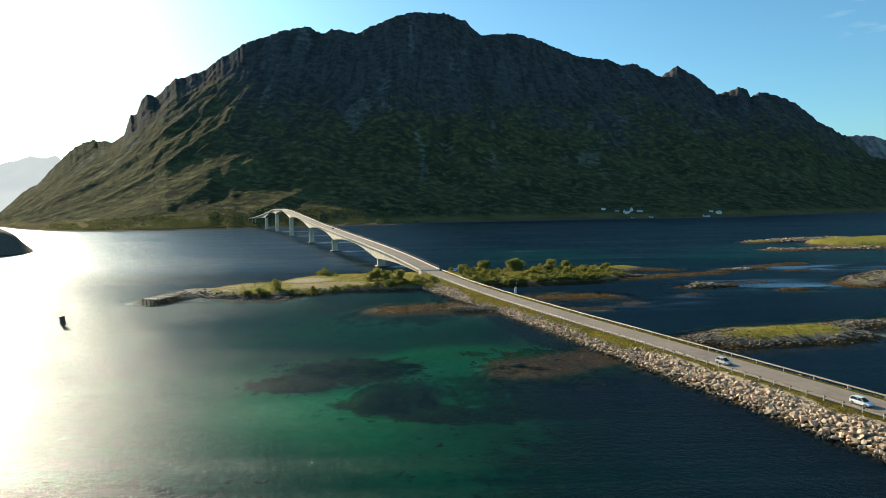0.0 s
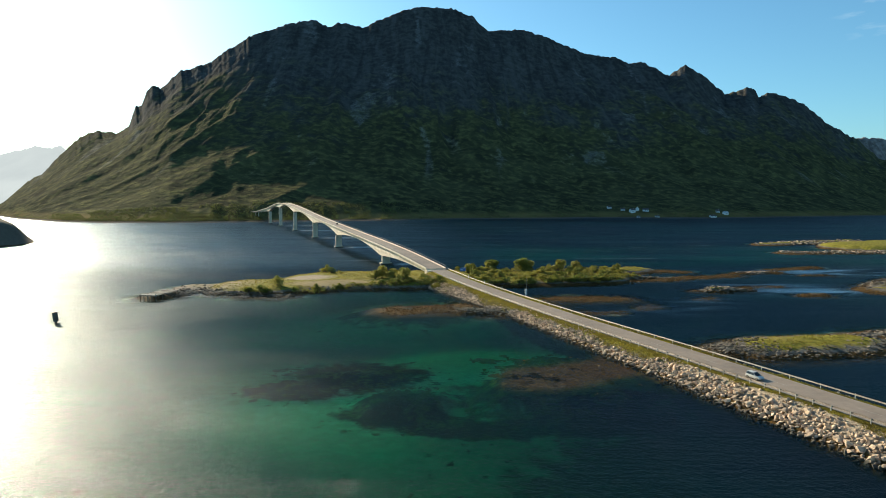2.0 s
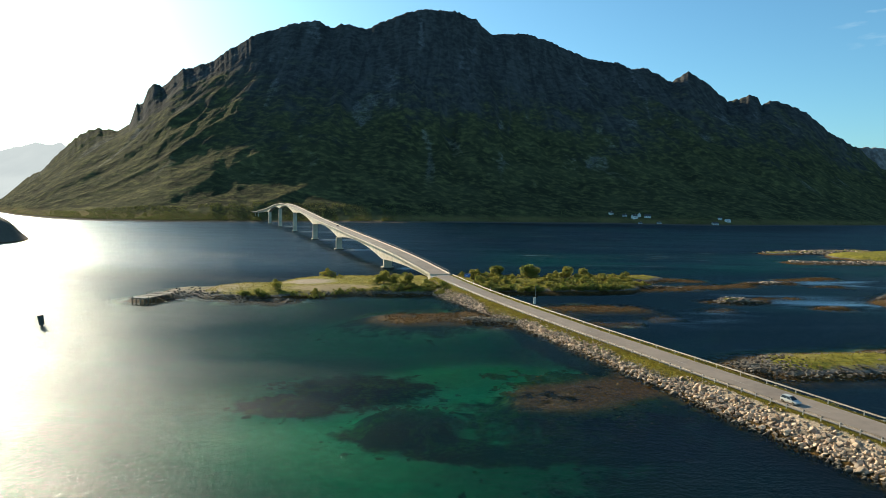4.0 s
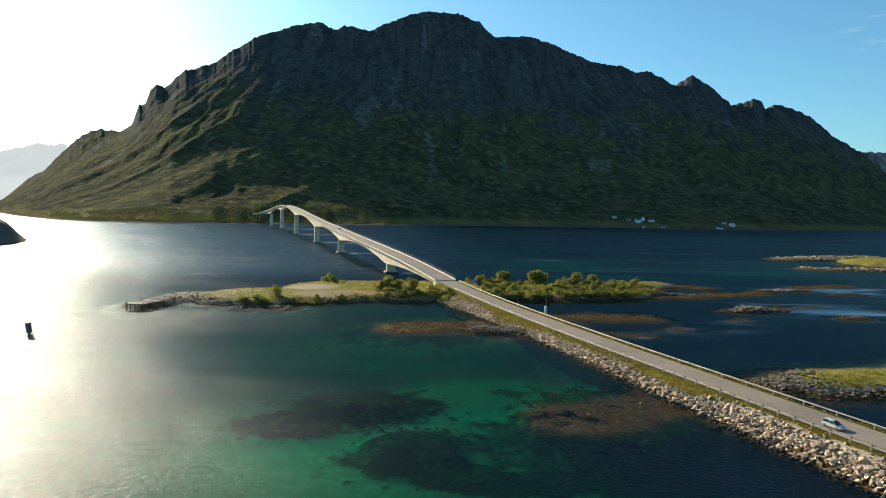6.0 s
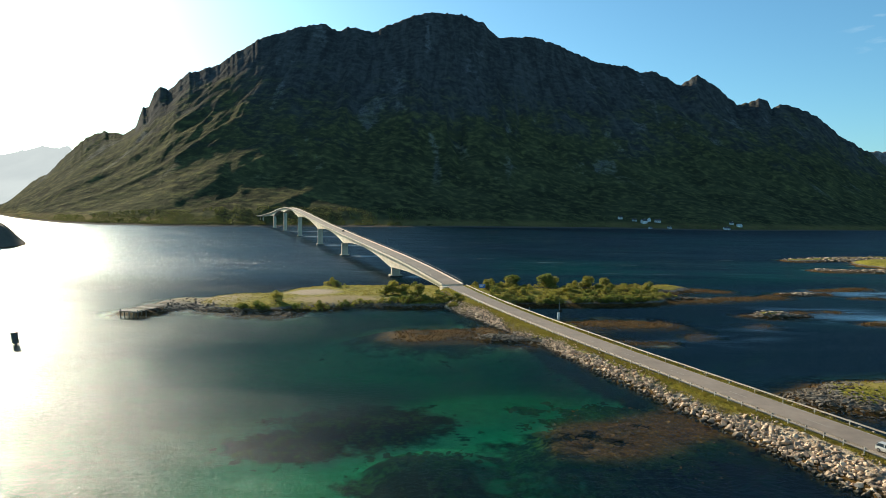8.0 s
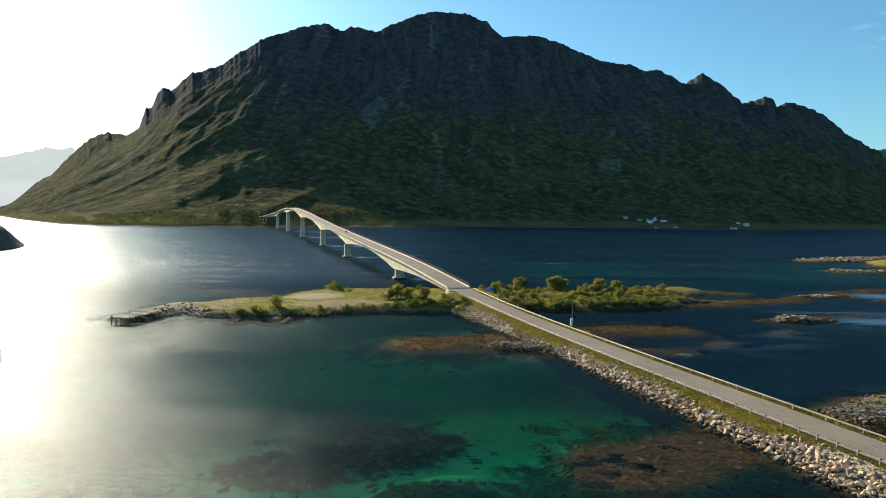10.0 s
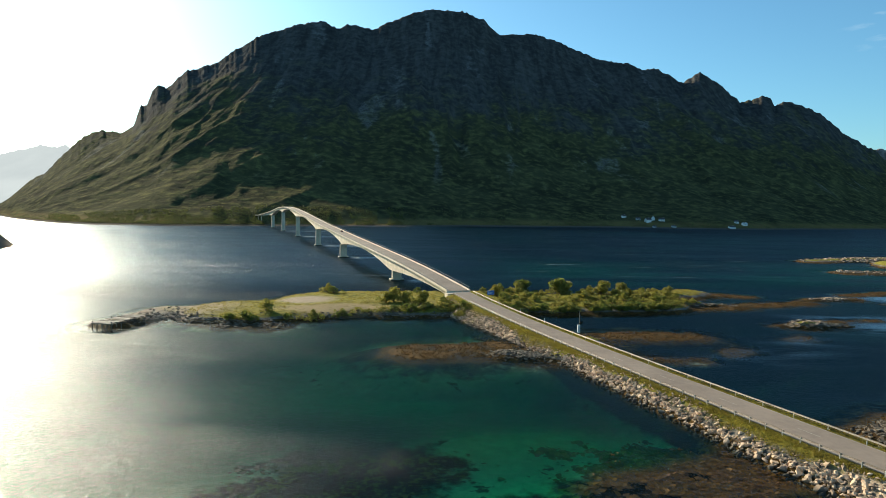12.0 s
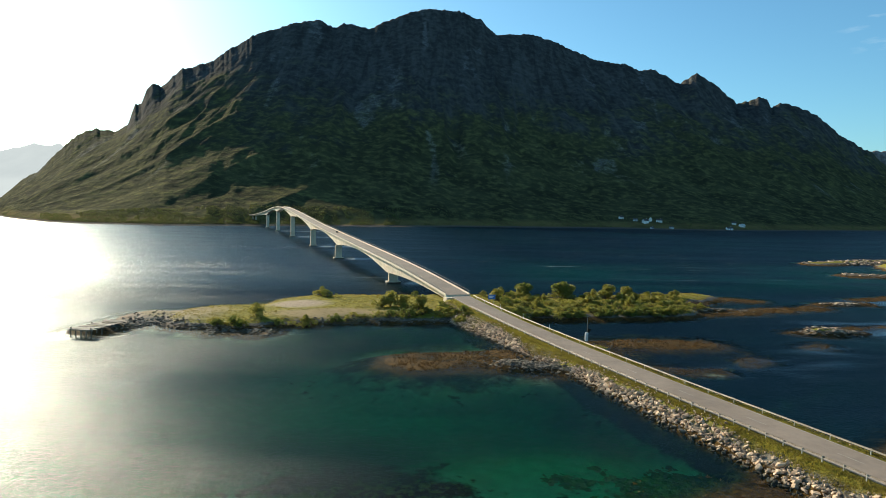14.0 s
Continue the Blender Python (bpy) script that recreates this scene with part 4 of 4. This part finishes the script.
# ---- grass ----
def tufts(name, label, spots, tall, material, seed):
    r = random.Random(seed)
    verts, faces = [], []
    for x, y, z in spots:
        for _ in range(4):
            a, h, w = r.uniform(0, 6.28), tall * r.uniform(0.5, 1.2), tall * r.uniform(0.25, 0.5)
            ox, oy, lx, ly = r.gauss(0, 0.25), r.gauss(0, 0.25), r.gauss(0, 0.3) * tall, r.gauss(0, 0.3) * tall
            b = len(verts)
            dx, dy = math.cos(a) * w, math.sin(a) * w
            verts += [(x + ox - dx, y + oy - dy, z - 0.05), (x + ox + dx, y + oy + dy, z - 0.05), (x + ox + lx + dx * 0.5, y + oy + ly + dy * 0.5, z + h), (x + ox + lx - dx * 0.6, y + oy + ly - dy * 0.6, z + h * 0.85)]
            faces.append((b, b + 1, b + 2, b + 3))
    ob = new(name, mesh_from(name, verts, faces, material))
    return tagged(ob, label, "grass", kind="stuff")


r = random.Random(21)
spots = []
for _ in range(24000):
    y = 55 + 160 * r.random() ** 1.1
    side = r.uniform(3.1, grass_edge(y) + 0.15)
    if y < 104 and noise.noise(Vector((y * 0.16, 0.0, 0.0))) < 0.22:
        side = r.uniform(3.05, 3.7)
    if y > 192:
        side = r.uniform(3.5, 9.0)
    side = -side if r.random() < 0.75 else min(side, 4.2)
    p = beside(y, side)
    spots.append((p[0], p[1], float(p[2]) - 0.14 - max(0.0, abs(side) - SHOULDER) * FALL))
tufts("verge_grass", "sunlit yellow-green grass along the road verge", spots, 0.1, GRASS, 3)
xs = np.array([r.uniform(-66, 82) for _ in range(26000)])
ys = np.array([r.uniform(112, 275) for _ in range(26000)])
zs = ground_height(xs, ys)
cl = road_point(ys)
keep = (zs > 0.85) & (np.abs(xs - np.interp(ys, cl[np.argsort(cl[:, 1]), 1], cl[np.argsort(cl[:, 1]), 0])) > 5.5) & (np.hypot((xs + 39) / 9, (ys - 214.5) / 7) > 1) & (np.hypot((xs + 30 - 0.9 * (ys - 203)) / 12, (ys - 203) / 4.5) > 1)
tufts("meadow_grass", "rough yellow-green grass on the islets", list(zip(xs[keep], ys[keep], zs[keep])), 0.2, GRASS, 4)


xs = np.array([r.uniform(-12, 180) for _ in range(60000)])
ys = np.array([r.uniform(110, 275) for _ in range(60000)])
zs = ground_height(xs, ys)
keep = (zs > -0.12) & (zs < 0.42)
weed = tufts("seaweed", "brown bladder wrack exposed on the tidal flats", list(zip(xs[keep], ys[keep], zs[keep])), 0.22, WRACK, 6)
tagged(weed, category="seaweed")
# kelp floating in mats just under the surface over the shallow bed beside the causeway
def floating_mats(name, label, spots, material, seed):
    r = random.Random(seed)
    verts, faces = [], []
    for x, y, z in spots:
        for _ in range(r.randrange(2, 5)):
            cx, cy, cz = x + r.gauss(0, 0.4), y + r.gauss(0, 0.35), z + r.uniform(-0.1, 0.06)
            n, b, wide, a0 = r.randrange(5, 8), len(verts), r.uniform(0.12, 0.5), r.uniform(0, 6.28)
            tx, ty = r.gauss(0, 0.16), r.gauss(0, 0.16)
            for k in range(n):
                d, a = wide * r.uniform(0.45, 1.25), a0 + 6.283 * k / n
                px, py = d * math.cos(a), d * math.sin(a)
                verts.append((cx + px, cy + py, cz + tx * px + ty * py))
            faces.append(tuple(range(b, b + n)))
    ob = new(name, mesh_from(name, verts, faces, material))
    return tagged(ob, label, "seaweed", kind="stuff")


xs = np.array([r.uniform(2, 36) for _ in range(9000)])
ys = np.array([r.uniform(90, 117) for _ in range(9000)])
patchy = value_noise(xs / 2.6, ys / 1.7, 41, 3) + 0.7 * value_noise(xs / 9, ys / 6, 43, 2)
inside = 1 - np.hypot((xs - 21.5) / 13.5, (ys - 103) / 11.5)
off_road = np.interp(ys, lane[:, 1], lane[:, 0]) - xs
keep = (patchy + 1.1 * np.clip(inside, -1, 0.35) + 0.014 * (xs - 20) > 0.22) & (off_road * 0.951 > 8.5)
floating_mats("kelp", "orange-brown kelp floating in mats under clear shallow water", list(zip(xs[keep], ys[keep], -0.16 + 0 * xs[keep])), KELP, 12)
for x, y, wide, tall, count in ((-4.5, 96.0, 2.6, 1.2, 60), (29, 82, 2.6, 1.6, 60), (-23, 108, 2.0, 0.8, 24)):
    floating_mats("kelp", "small drift of brown kelp below the surface", [(r.gauss(x, wide), r.gauss(y, tall), -0.3) for _ in range(count)], KELP, count)

# ---- bushes and trees ----
def leaf_cloud(r, lobes, count, size):
    """Small tilted leaf sprays gathered on rounded lobes."""
    verts, faces = [], []
    for _ in range(count):
        (cx, cy, cz), rad = r.choices(lobes, [b[1] ** 2 for b in lobes])[0]
        d = Vector((r.gauss(0, 1), r.gauss(0, 1), r.gauss(0.25, 1))).normalized()
        q = Vector((cx, cy, cz)) + Vector((d.x * rad, d.y * rad, d.z * rad * 0.85)) * r.uniform(0.6, 1.08)
        u = Vector((r.gauss(0, 1), r.gauss(0, 1), r.gauss(0, 0.7))).normalized()
        w = u.cross(Vector((r.gauss(0, 1), r.gauss(0, 1), r.gauss(0, 1)))).normalized()
        s, k = size * r.uniform(0.5, 1.2), len(verts)
        verts += [q - u * s, q + w * s * 0.55, q + u * s, q - w * s * 0.5 + u * s * 0.2]
        faces.append((k, k + 1, k + 2, k + 3))
    return verts, faces


def bush(seed, tall, wide, leaves, material, name="willow_bush", label="dense green willow bush with sunlit top", group="bushes on the spit"):
    """A bush, standing at the origin."""
    r = random.Random(seed)
    ob = thing(name, label, "bush", group=group)
    lobes = [((r.gauss(0, wide * 0.26), r.gauss(0, wide * 0.26), tall * r.uniform(0.2, 0.74)), tall * r.uniform(0.17, 0.3)) for _ in range(11)]
    lobes.append(((0, 0, tall * 0.74), tall * 0.25))
    bm = bmesh.new()
    for c, rad in lobes:
        knee = Vector((c[0] * 0.35, c[1] * 0.35, c[2] * 0.45))
        add_rod(bm, (0, 0, -0.15), knee, 0.035 * tall, 0.022 * tall, 6)
        add_rod(bm, knee, c, 0.022 * tall, 0.006 * tall, 5)
    part("trunk", bm, BARK, ob)
    v, f = leaf_cloud(r, lobes, leaves, 0.1 + 0.05 * tall)
    part_mesh("crown", mesh_from("crown", v, f, material), ob)
    return ob


KINDS = [bush(31, 3.2, 3.4, 900, LEAF), bush(32, 4.4, 4.2, 1300, LEAF), bush(33, 2.2, 3.2, 700, LEAF_DARK), bush(34, 5.0, 4.4, 1500, LEAF_DARK), bush(35, 1.5, 2.6, 420, LEAF)]
FIRST = [(-46, 197.5, 0), (36, 240, 1), (-34, 227, 2), (23, 238, 3), (-34, 193.5, 4)]
for k, (x, y, _) in enumerate(FIRST):
    KINDS[k].matrix_basis = pose(x, y, ground_at(x, y))
r = random.Random(77)
PLANTED = [(0, -34, 195), (1, -15.6, 212), (1, -12.5, 211), (1, -17.5, 210.5), (1, -8.3, 207), (2, -9.6, 231), (2, -7.5, 209.5), (2, -12, 208), (4, -3, 207), (4, 1, 205), (4, -24, 202), (4, -28, 200), (4, -7, 204),
           (1, 34, 237), (1, 21, 236), (3, 36, 240), (3, 34, 238), (1, 53, 236), (1, 13, 226), (0, 10, 232), (1, 47, 236), (0, -36, 229), (4, -31, 225)]
for _ in range(46):
    x = r.uniform(-54, 3)
    PLANTED.append((4 if r.random() < 0.7 else 2, x, np.interp(x, [-52, -40, -20, 0], [188.5, 189.5, 200, 203]) + r.uniform(0, 3)))
for _ in range(16):
    y = r.uniform(199, 214)
    q = road_point(y, -r.uniform(5.8, 9.5))
    PLANTED.append((4 if r.random() < 0.6 else 2, float(q[0]), float(q[1])))
for _ in range(195):
    x = r.uniform(13, 72)
    PLANTED.append((r.choice((0, 2, 4, 4, 4, 4)), x, 207 + r.random() ** 1.1 * 33 + max(0, x - 52) * 0.9))
for _ in range(44):
    x = r.uniform(14, 60)
    PLANTED.append((r.choice((2, 2, 4)), x, 205.5 + max(0, x - 24) * 0.22 + r.uniform(0, 2.5)))
for k, x, y in PLANTED:
    z = ground_at(x, y)
    if z > 0.25:
        b = copy_thing(KINDS[k], pose(x, y, z - 0.05, 0, 0, r.uniform(0, 360)))
        s = r.uniform(0.6, 1.0)
        b.scale = (s, s, s * r.uniform(0.85, 1.1))

# ---- far shore: woods, houses ----
from mathutils.bvhtree import BVHTree

slope = BVHTree.FromPolygons([v.co.copy() for v in far_side.data.vertices], [tuple(p.vertices) for p in far_side.data.polygons])


def slope_at(x, y):
    hit = slope.ray_cast(Vector((x, y, 2000.0)), Vector((0, 0, -1)))[0]
    return hit.z if hit else 0.0


def far_woods():
    r = random.Random(4)
    forms = []
    for k in range(6):
        lobes = [((r.gauss(0, 0.9), r.gauss(0, 0.9), r.uniform(1.5, 4.5)), r.uniform(0.9, 1.6)) for _ in range(5)]
        v, f = leaf_cloud(r, lobes, 34, 0.85)
        forms.append((np.array([tuple(q) for q in v]), f))
    placed = []
    for _ in range(9000):
        u = r.uniform(-0.64, 0.7) if r.random() < 0.45 else r.uniform(-0.58, -0.05)
        back = 8 + 80 * r.random() ** 1.5
        ys = float(np.interp(u, [p[0] for p in SHORE], [p[1] for p in SHORE]))
        if noise.noise(Vector((u * 40, back * 0.02, 1.7))) < -0.3:
            continue
        x, y = u * (ys + back), ys + back
        z = slope_at(x, y)
        if 1.5 < z < 26:
            s = r.uniform(0.22, 0.5)
            placed.append((r.randrange(6), pose(x, y, z - 0.3, 0, 0, r.uniform(0, 360)) @ Matrix.Diagonal((s, s, s, 1))))
    ob = new("birch_woods", joined("birch_woods", forms, placed, WOOD_LEAF))
    tagged(ob, "low birch woods along the foot of the mountain", "woods", kind="stuff")


far_woods()


def house(x, y, yaw, size, walls, roof, label):
    """A small gabled house with windows, a door and a chimney."""
    lx, ly, h, ridge = (0.85 * q for q in size)
    ob = thing("house", label, "house", pose(x, y, slope_at(x, y) - 0.3, 0, 0, yaw), "houses on the far shore")
    bm = bmesh.new()
    pts = [(-lx / 2, -ly / 2, -1), (lx / 2, -ly / 2, -1), (lx / 2, ly / 2, -1), (-lx / 2, ly / 2, -1), (-lx / 2, -ly / 2, h), (lx / 2, -ly / 2, h), (lx / 2, ly / 2, h), (-lx / 2, ly / 2, h), (-lx / 2, 0, ridge), (lx / 2, 0, ridge)]
    v = [bm.verts.new(p) for p in pts]
    for f in ((0, 1, 5, 4), (2, 3, 7, 6), (1, 2, 6, 9, 5), (3, 0, 4, 8, 7)):
        bm.faces.new([v[i] for i in f])
    part("wall", bm, walls, ob)
    run = math.hypot(ly / 2 + 0.4, ridge - h)
    pitch = math.degrees(math.atan2(ridge - h, ly / 2))
    for s in (-1, 1):
        part("roof", box((lx + 0.8, run, 0.18), (0, s * (ly / 4 + 0.1), (h + ridge) / 2 + 0.05), pose(0, 0, 0, -s * pitch)), roof, ob)
    for k in range(3):
        w = part("window", box((1.1, 0.12, 1.2), ((k - 1) * lx * 0.3, -ly / 2 - 0.02, h * 0.55)), WHITE, ob)
        part("pane", box((0.9, 0.06, 1.0), ((k - 1) * lx * 0.3, -ly / 2 - 0.08, h * 0.55)), GLASS_DARK, w)
    part("chimney", box((0.6, 0.6, 1.3), (lx * 0.2, 0, ridge + 0.3)), CONCRETE, ob)
    return ob


for u, y, yaw, size, walls, roof, label in (
        (0.303, 1165, 10, (8, 6, 3.4, 6.0), WHITE, ROOF, "small white wooden house with a dark roof"),
        (0.326, 1150, -15, (9, 6, 2.8, 5.0), GREY_PAINT, ROOF, "low grey wooden barn by the far shore"),
        (0.342, 1140, 20, (11, 8, 5.0, 8.6), WHITE, ROOF, "large white wooden house with a steep dark roof"),
        (0.350, 1150, 70, (9, 7, 4.0, 7.5), WHITE, GREY_PAINT, "white wooden house with a pale grey roof"),
        (0.364, 1140, -20, (12, 7, 3.4, 6.4), WHITE, ROOF, "long white wooden house with a dark roof"),
        (0.384, 1098, 0, (8, 5, 2.4, 4.0), GREY_PAINT, ROOF, "grey boathouse at the waterline"),
        (0.353, 1098, 15, (6, 5, 2.4, 4.2), GREY_PAINT, ROOF, "small grey boathouse at the waterline"),
        (0.477, 1105, 8, (12, 7, 3.2, 5.8), WHITE, ROOF, "long white house close to the far shore"),
        (0.484, 1150, -20, (8, 6, 3.2, 6.0), WHITE, ROOF, "small white wooden house with a dark roof"),
        (0.497, 1140, 10, (10, 7, 3.2, 6.0), WHITE, GREY_PAINT, "white house with a pale grey roof")):
    house(u * (y - 66) - 5.6, y - 20, yaw, size, walls, roof, label)


# ---- jetty, sea mark, pole, sign ----
def jetty():
    ob = thing("jetty", "old grey timber jetty on piles at the tip of the spit", "jetty", pose(-75.4, 184.2, 0, 0, 0, -12))
    r = random.Random(2)
    for x in (-2.4, -1.2, 0.0, 1.2, 2.4):
        for y in (-5.4, -2.4):
            part("pile", rod((x + r.uniform(-0.1, 0.1), y, -3.0), (x, y, 1.35), 0.13, 0.11), TIMBER, ob)
    for y in (-5.4, -2.4, 0.6, 4.4):
        part("beam", box((5.4, 0.22, 0.24), (0, y, 1.38)), TIMBER, ob)
    for k in range(16):
        if k in (6, 11):
            continue
        part("plank", box((r.uniform(4.6, 5.8), 0.55, 0.08), (r.uniform(-0.3, 0.3), -5.6 + k * 0.72, 1.54 + r.uniform(0, 0.05)), pose(0, 0, 0, 0, r.uniform(-1.5, 1.5), r.uniform(-3, 3))), TIMBER, ob)
    for x, y in ((-2.3, -5.4), (2.3, -5.4), (-2.3, 0.5)):
        part("bollard", rod((x, y, 1.5), (x, y, 1.95), 0.12), DARK, ob)


jetty()
mark = thing("sea_mark", "leaning dark iron sea mark cage standing in the water", "sea mark", pose(-83.2, 148.0, 0, 3, -6, 20) @ Matrix.Diagonal((0.9, 0.9, 0.92, 1)))
part("stem", rod((0, 0, -3.5), (0, 0, 0.6), 0.3, 0.25, 12), DARK, mark)
bm = bmesh.new()
add_rod(bm, (0, 0, 0.35), (0, 0, 2.6), 0.62, 0.6, 16)
bmesh.ops.bevel(bm, geom=[e for e in bm.edges if abs(e.verts[0].co.z - e.verts[1].co.z) < 0.01], offset=0.06, segments=2, affect="EDGES")
part("drum", bm, DARK, mark)
part("rim", rod((0, 0, 2.5), (0, 0, 2.66), 0.68, 0.68, 16), DARK, mark)

p = Vector((25.1, 170.6, 0))
p.z = ground_at(p.x, p.y)
pole = thing("measuring_pole", "steel pole with a white cabinet and antenna beside the road", "pole", pose(*p))
part("mast", rod((0, 0, -0.3), (0, 0, 4.6), 0.09, 0.07, 10), STEEL, pole)
cab = part("cabinet", box((0.55, 0.4, 1.6), (-0.18, -0.2, 1.75), bevel=0.03), WHITE, pole, "white steel cabinet")
part("cabinet_door", box((0.45, 0.03, 1.4), (-0.18, -0.42, 1.75), bevel=0.01), GREY_PAINT, cab)
part("solar_panel", box((0.6, 0.06, 0.75), (0.3, -0.1, 2.95), pose(0, 0, 0, 25, 0, 10), 0.01), GLASS_DARK, pole)
part("bracket", rod((0, 0, 2.9), (0.3, -0.08, 2.95), 0.04), STEEL, pole)
part("antenna", rod((0, 0, 4.6), (-0.12, 0, 5.5), 0.06, 0.03), STEEL, pole)
part("plinth", box((0.9, 0.9, 0.5), (0, 0, 0.05), bevel=0.04), CONCRETE, pole)

p = Vector((10.8, 214.5, 0))
p.z = ground_at(p.x, p.y)
sign = thing("road_sign", "blue information sign on two grey posts beside the road", "road sign", pose(*p, 0, 0, 15))
for x in (-0.6, 0.6):
    part("post", rod((x, 0, -0.3), (x, 0, 2.7), 0.05), STEEL, sign)
part("panel", box((2.0, 0.05, 1.2), (0, -0.07, 2.2), bevel=0.01), BLUE, sign)
part("border", box((1.86, 0.012, 0.05), (0, -0.102, 2.72)), WHITE, sign)
part("text_bar", box((1.3, 0.012, 0.12), (-0.15, -0.102, 2.35)), WHITE, sign)
part("text_bar", box((1.0, 0.012, 0.12), (-0.3, -0.102, 2.05)), WHITE, sign)
# edge marker stones along the far rail
for y in (180, 191, 202):
    q = road_point(y, HALF + 0.75)
    st = thing("marker_post", "short pale road edge marker post", "marker post", pose(*q), "edge markers")
    part("body", rod((0, 0, -0.3), (0, 0, 0.95), 0.07, 0.05, 8), WHITE, st)
    part("band", rod((0, 0, 0.7), (0, 0, 0.82), 0.075, 0.072, 8), DARK, st)


# ---- cars ----
def car(paint, label, m, boxy=0.0):
    """A hatchback, four metres long, nose along +y."""
    ob = thing("car", label, "car", m, "cars on the road")
    bm = bmesh.new()
    # (y, half width, sill, waist, roof)
    rings = [(-2.05, 0.70, 0.45, 0.85, 0.0), (-1.98, 0.82, 0.3, 0.95, 0.0), (-1.2, 0.87, 0.24, 0.95, 0.0), (0.5, 0.88, 0.24, 0.93, 0.0), (1.3, 0.86, 0.24, 0.86, 0.0), (1.9, 0.78, 0.3, 0.7, 0.0), (2.08, 0.62, 0.42, 0.58, 0.0)]
    rows = []
    for y, w, lo, hi, _ in rings:
        rows.append([bm.verts.new(q) for q in ((-w * 0.94, y, lo), (-w, y, (lo + hi) / 2), (-w * 0.93, y, hi), (w * 0.93, y, hi), (w, y, (lo + hi) / 2), (w * 0.94, y, lo))])
    for a, b in zip(rows, rows[1:]):
        for j in range(6):
            bm.faces.new((a[j], a[(j + 1) % 6], b[(j + 1) % 6], b[j]))
    bm.faces.new(rows[0][::-1]), bm.faces.new(rows[-1])
    bmesh.ops.recalc_face_normals(bm, faces=bm.faces)
    body = part("body", bm, paint, ob)
    bm = bmesh.new()
    low = [(-0.8, -1.9, 0.93), (0.8, -1.9, 0.93), (0.8, 1.05, 0.88), (-0.8, 1.05, 0.88)]
    high = [(-0.62, -1.55 - boxy * 0.2, 1.46), (0.62, -1.55 - boxy * 0.2, 1.46), (0.62, 0.15, 1.46), (-0.62, 0.15, 1.46)]
    a, b = [bm.verts.new(q) for q in low], [bm.verts.new(q) for q in high]
    for j in range(4):
        bm.faces.new((a[j], a[(j + 1) % 4], b[(j + 1) % 4], b[j]))
    bm.faces.new(b)
    part("glasshouse", bm, GLASS_DARK, ob, "dark car windows")
    part("roof", box((1.28, 1.85, 0.07), (0, -0.72 - boxy * 0.1, 1.48), bevel=0.03), paint, ob)
    for x in (-0.7, 0.7):
        for y0, y1, z0, z1 in ((-1.9, -1.55, 0.93, 1.46), (1.02, 0.15, 0.9, 1.46), (-0.35, -0.4, 0.93, 1.46)):
            part("pillar", rod((x * 1.15, y0, z0), (x * 0.9, y1, z1), 0.045), paint, ob)
    for x in (-0.8, 0.8):
        for y in (-1.3, 1.3):
            wheel = part("wheel", rod((x - 0.1, y, 0.31), (x + 0.1, y, 0.31), 0.31, 0.31, 18), RUBBER, ob)
            part("rim", rod((x - 0.105, y, 0.31), (x + 0.105, y, 0.31), 0.19, 0.19, 14), STEEL, wheel)
        part("headlight", box((0.3, 0.12, 0.14), (x * 0.78, 1.95, 0.62), bevel=0.03), GREY_PAINT, ob)
        part("tail_light", box((0.22, 0.1, 0.22), (x * 0.85, -2.0, 0.78), bevel=0.02), RED_LAMP, ob)
        part("mirror", box((0.2, 0.1, 0.12), (x * 1.2, 0.75, 0.97), bevel=0.03), paint, ob)
    part("number_plate", box((0.5, 0.02, 0.11), (0, 2.1, 0.42)), GREY_PAINT, ob)
    return ob


RED_LAMP = surface("red_lamp", (0.25, 0.01, 0.01), (0.4, 0.02, 0.02), 3.0, 12.0, 0.3)
DARK_PAINT = surface("dark_car_paint", (0.025, 0.028, 0.03), (0.045, 0.048, 0.05), 0.8, 5.0, 0.25)
CAR_WHITE = surface("white_car_paint", (0.72, 0.72, 0.7), (0.82, 0.82, 0.8), 0.8, 5.0, 0.25)


def on_road(y, side, toward):
    q = road_point(y, side, 0.03)
    d = road_point(y + 2, side) - road_point(y - 2, side)
    yaw = math.degrees(math.atan2(d[1], d[0])) - 90
    return pose(*q, math.degrees(math.atan2(d[2], math.hypot(d[0], d[1]))) * (-1 if toward else 1), 0, yaw + (180 if toward else 0))


METRE = Matrix.Scale(1 / UNIT, 4)
SILVER = surface("silver_car_paint", (0.42, 0.4, 0.37), (0.54, 0.52, 0.48), 0.8, 5.0, 0.3)
car(CAR_WHITE, "white hatchback car driving on the causeway road", on_road(71, -1.4, True) @ METRE)
car(SILVER, "silver-grey estate car driving behind on the causeway road", on_road(91.3, -1.4, True) @ METRE, 1.0)
car(DARK_PAINT, "dark car driving up the bridge", on_road(398, 0.9, False) @ METRE)

# from units of the plan to metres
for ob in list(scene.objects):
    if ob.parent is None and ob not in (cam, sun):
        ob.matrix_basis = Matrix.Scale(UNIT, 4) @ ob.matrix_basis
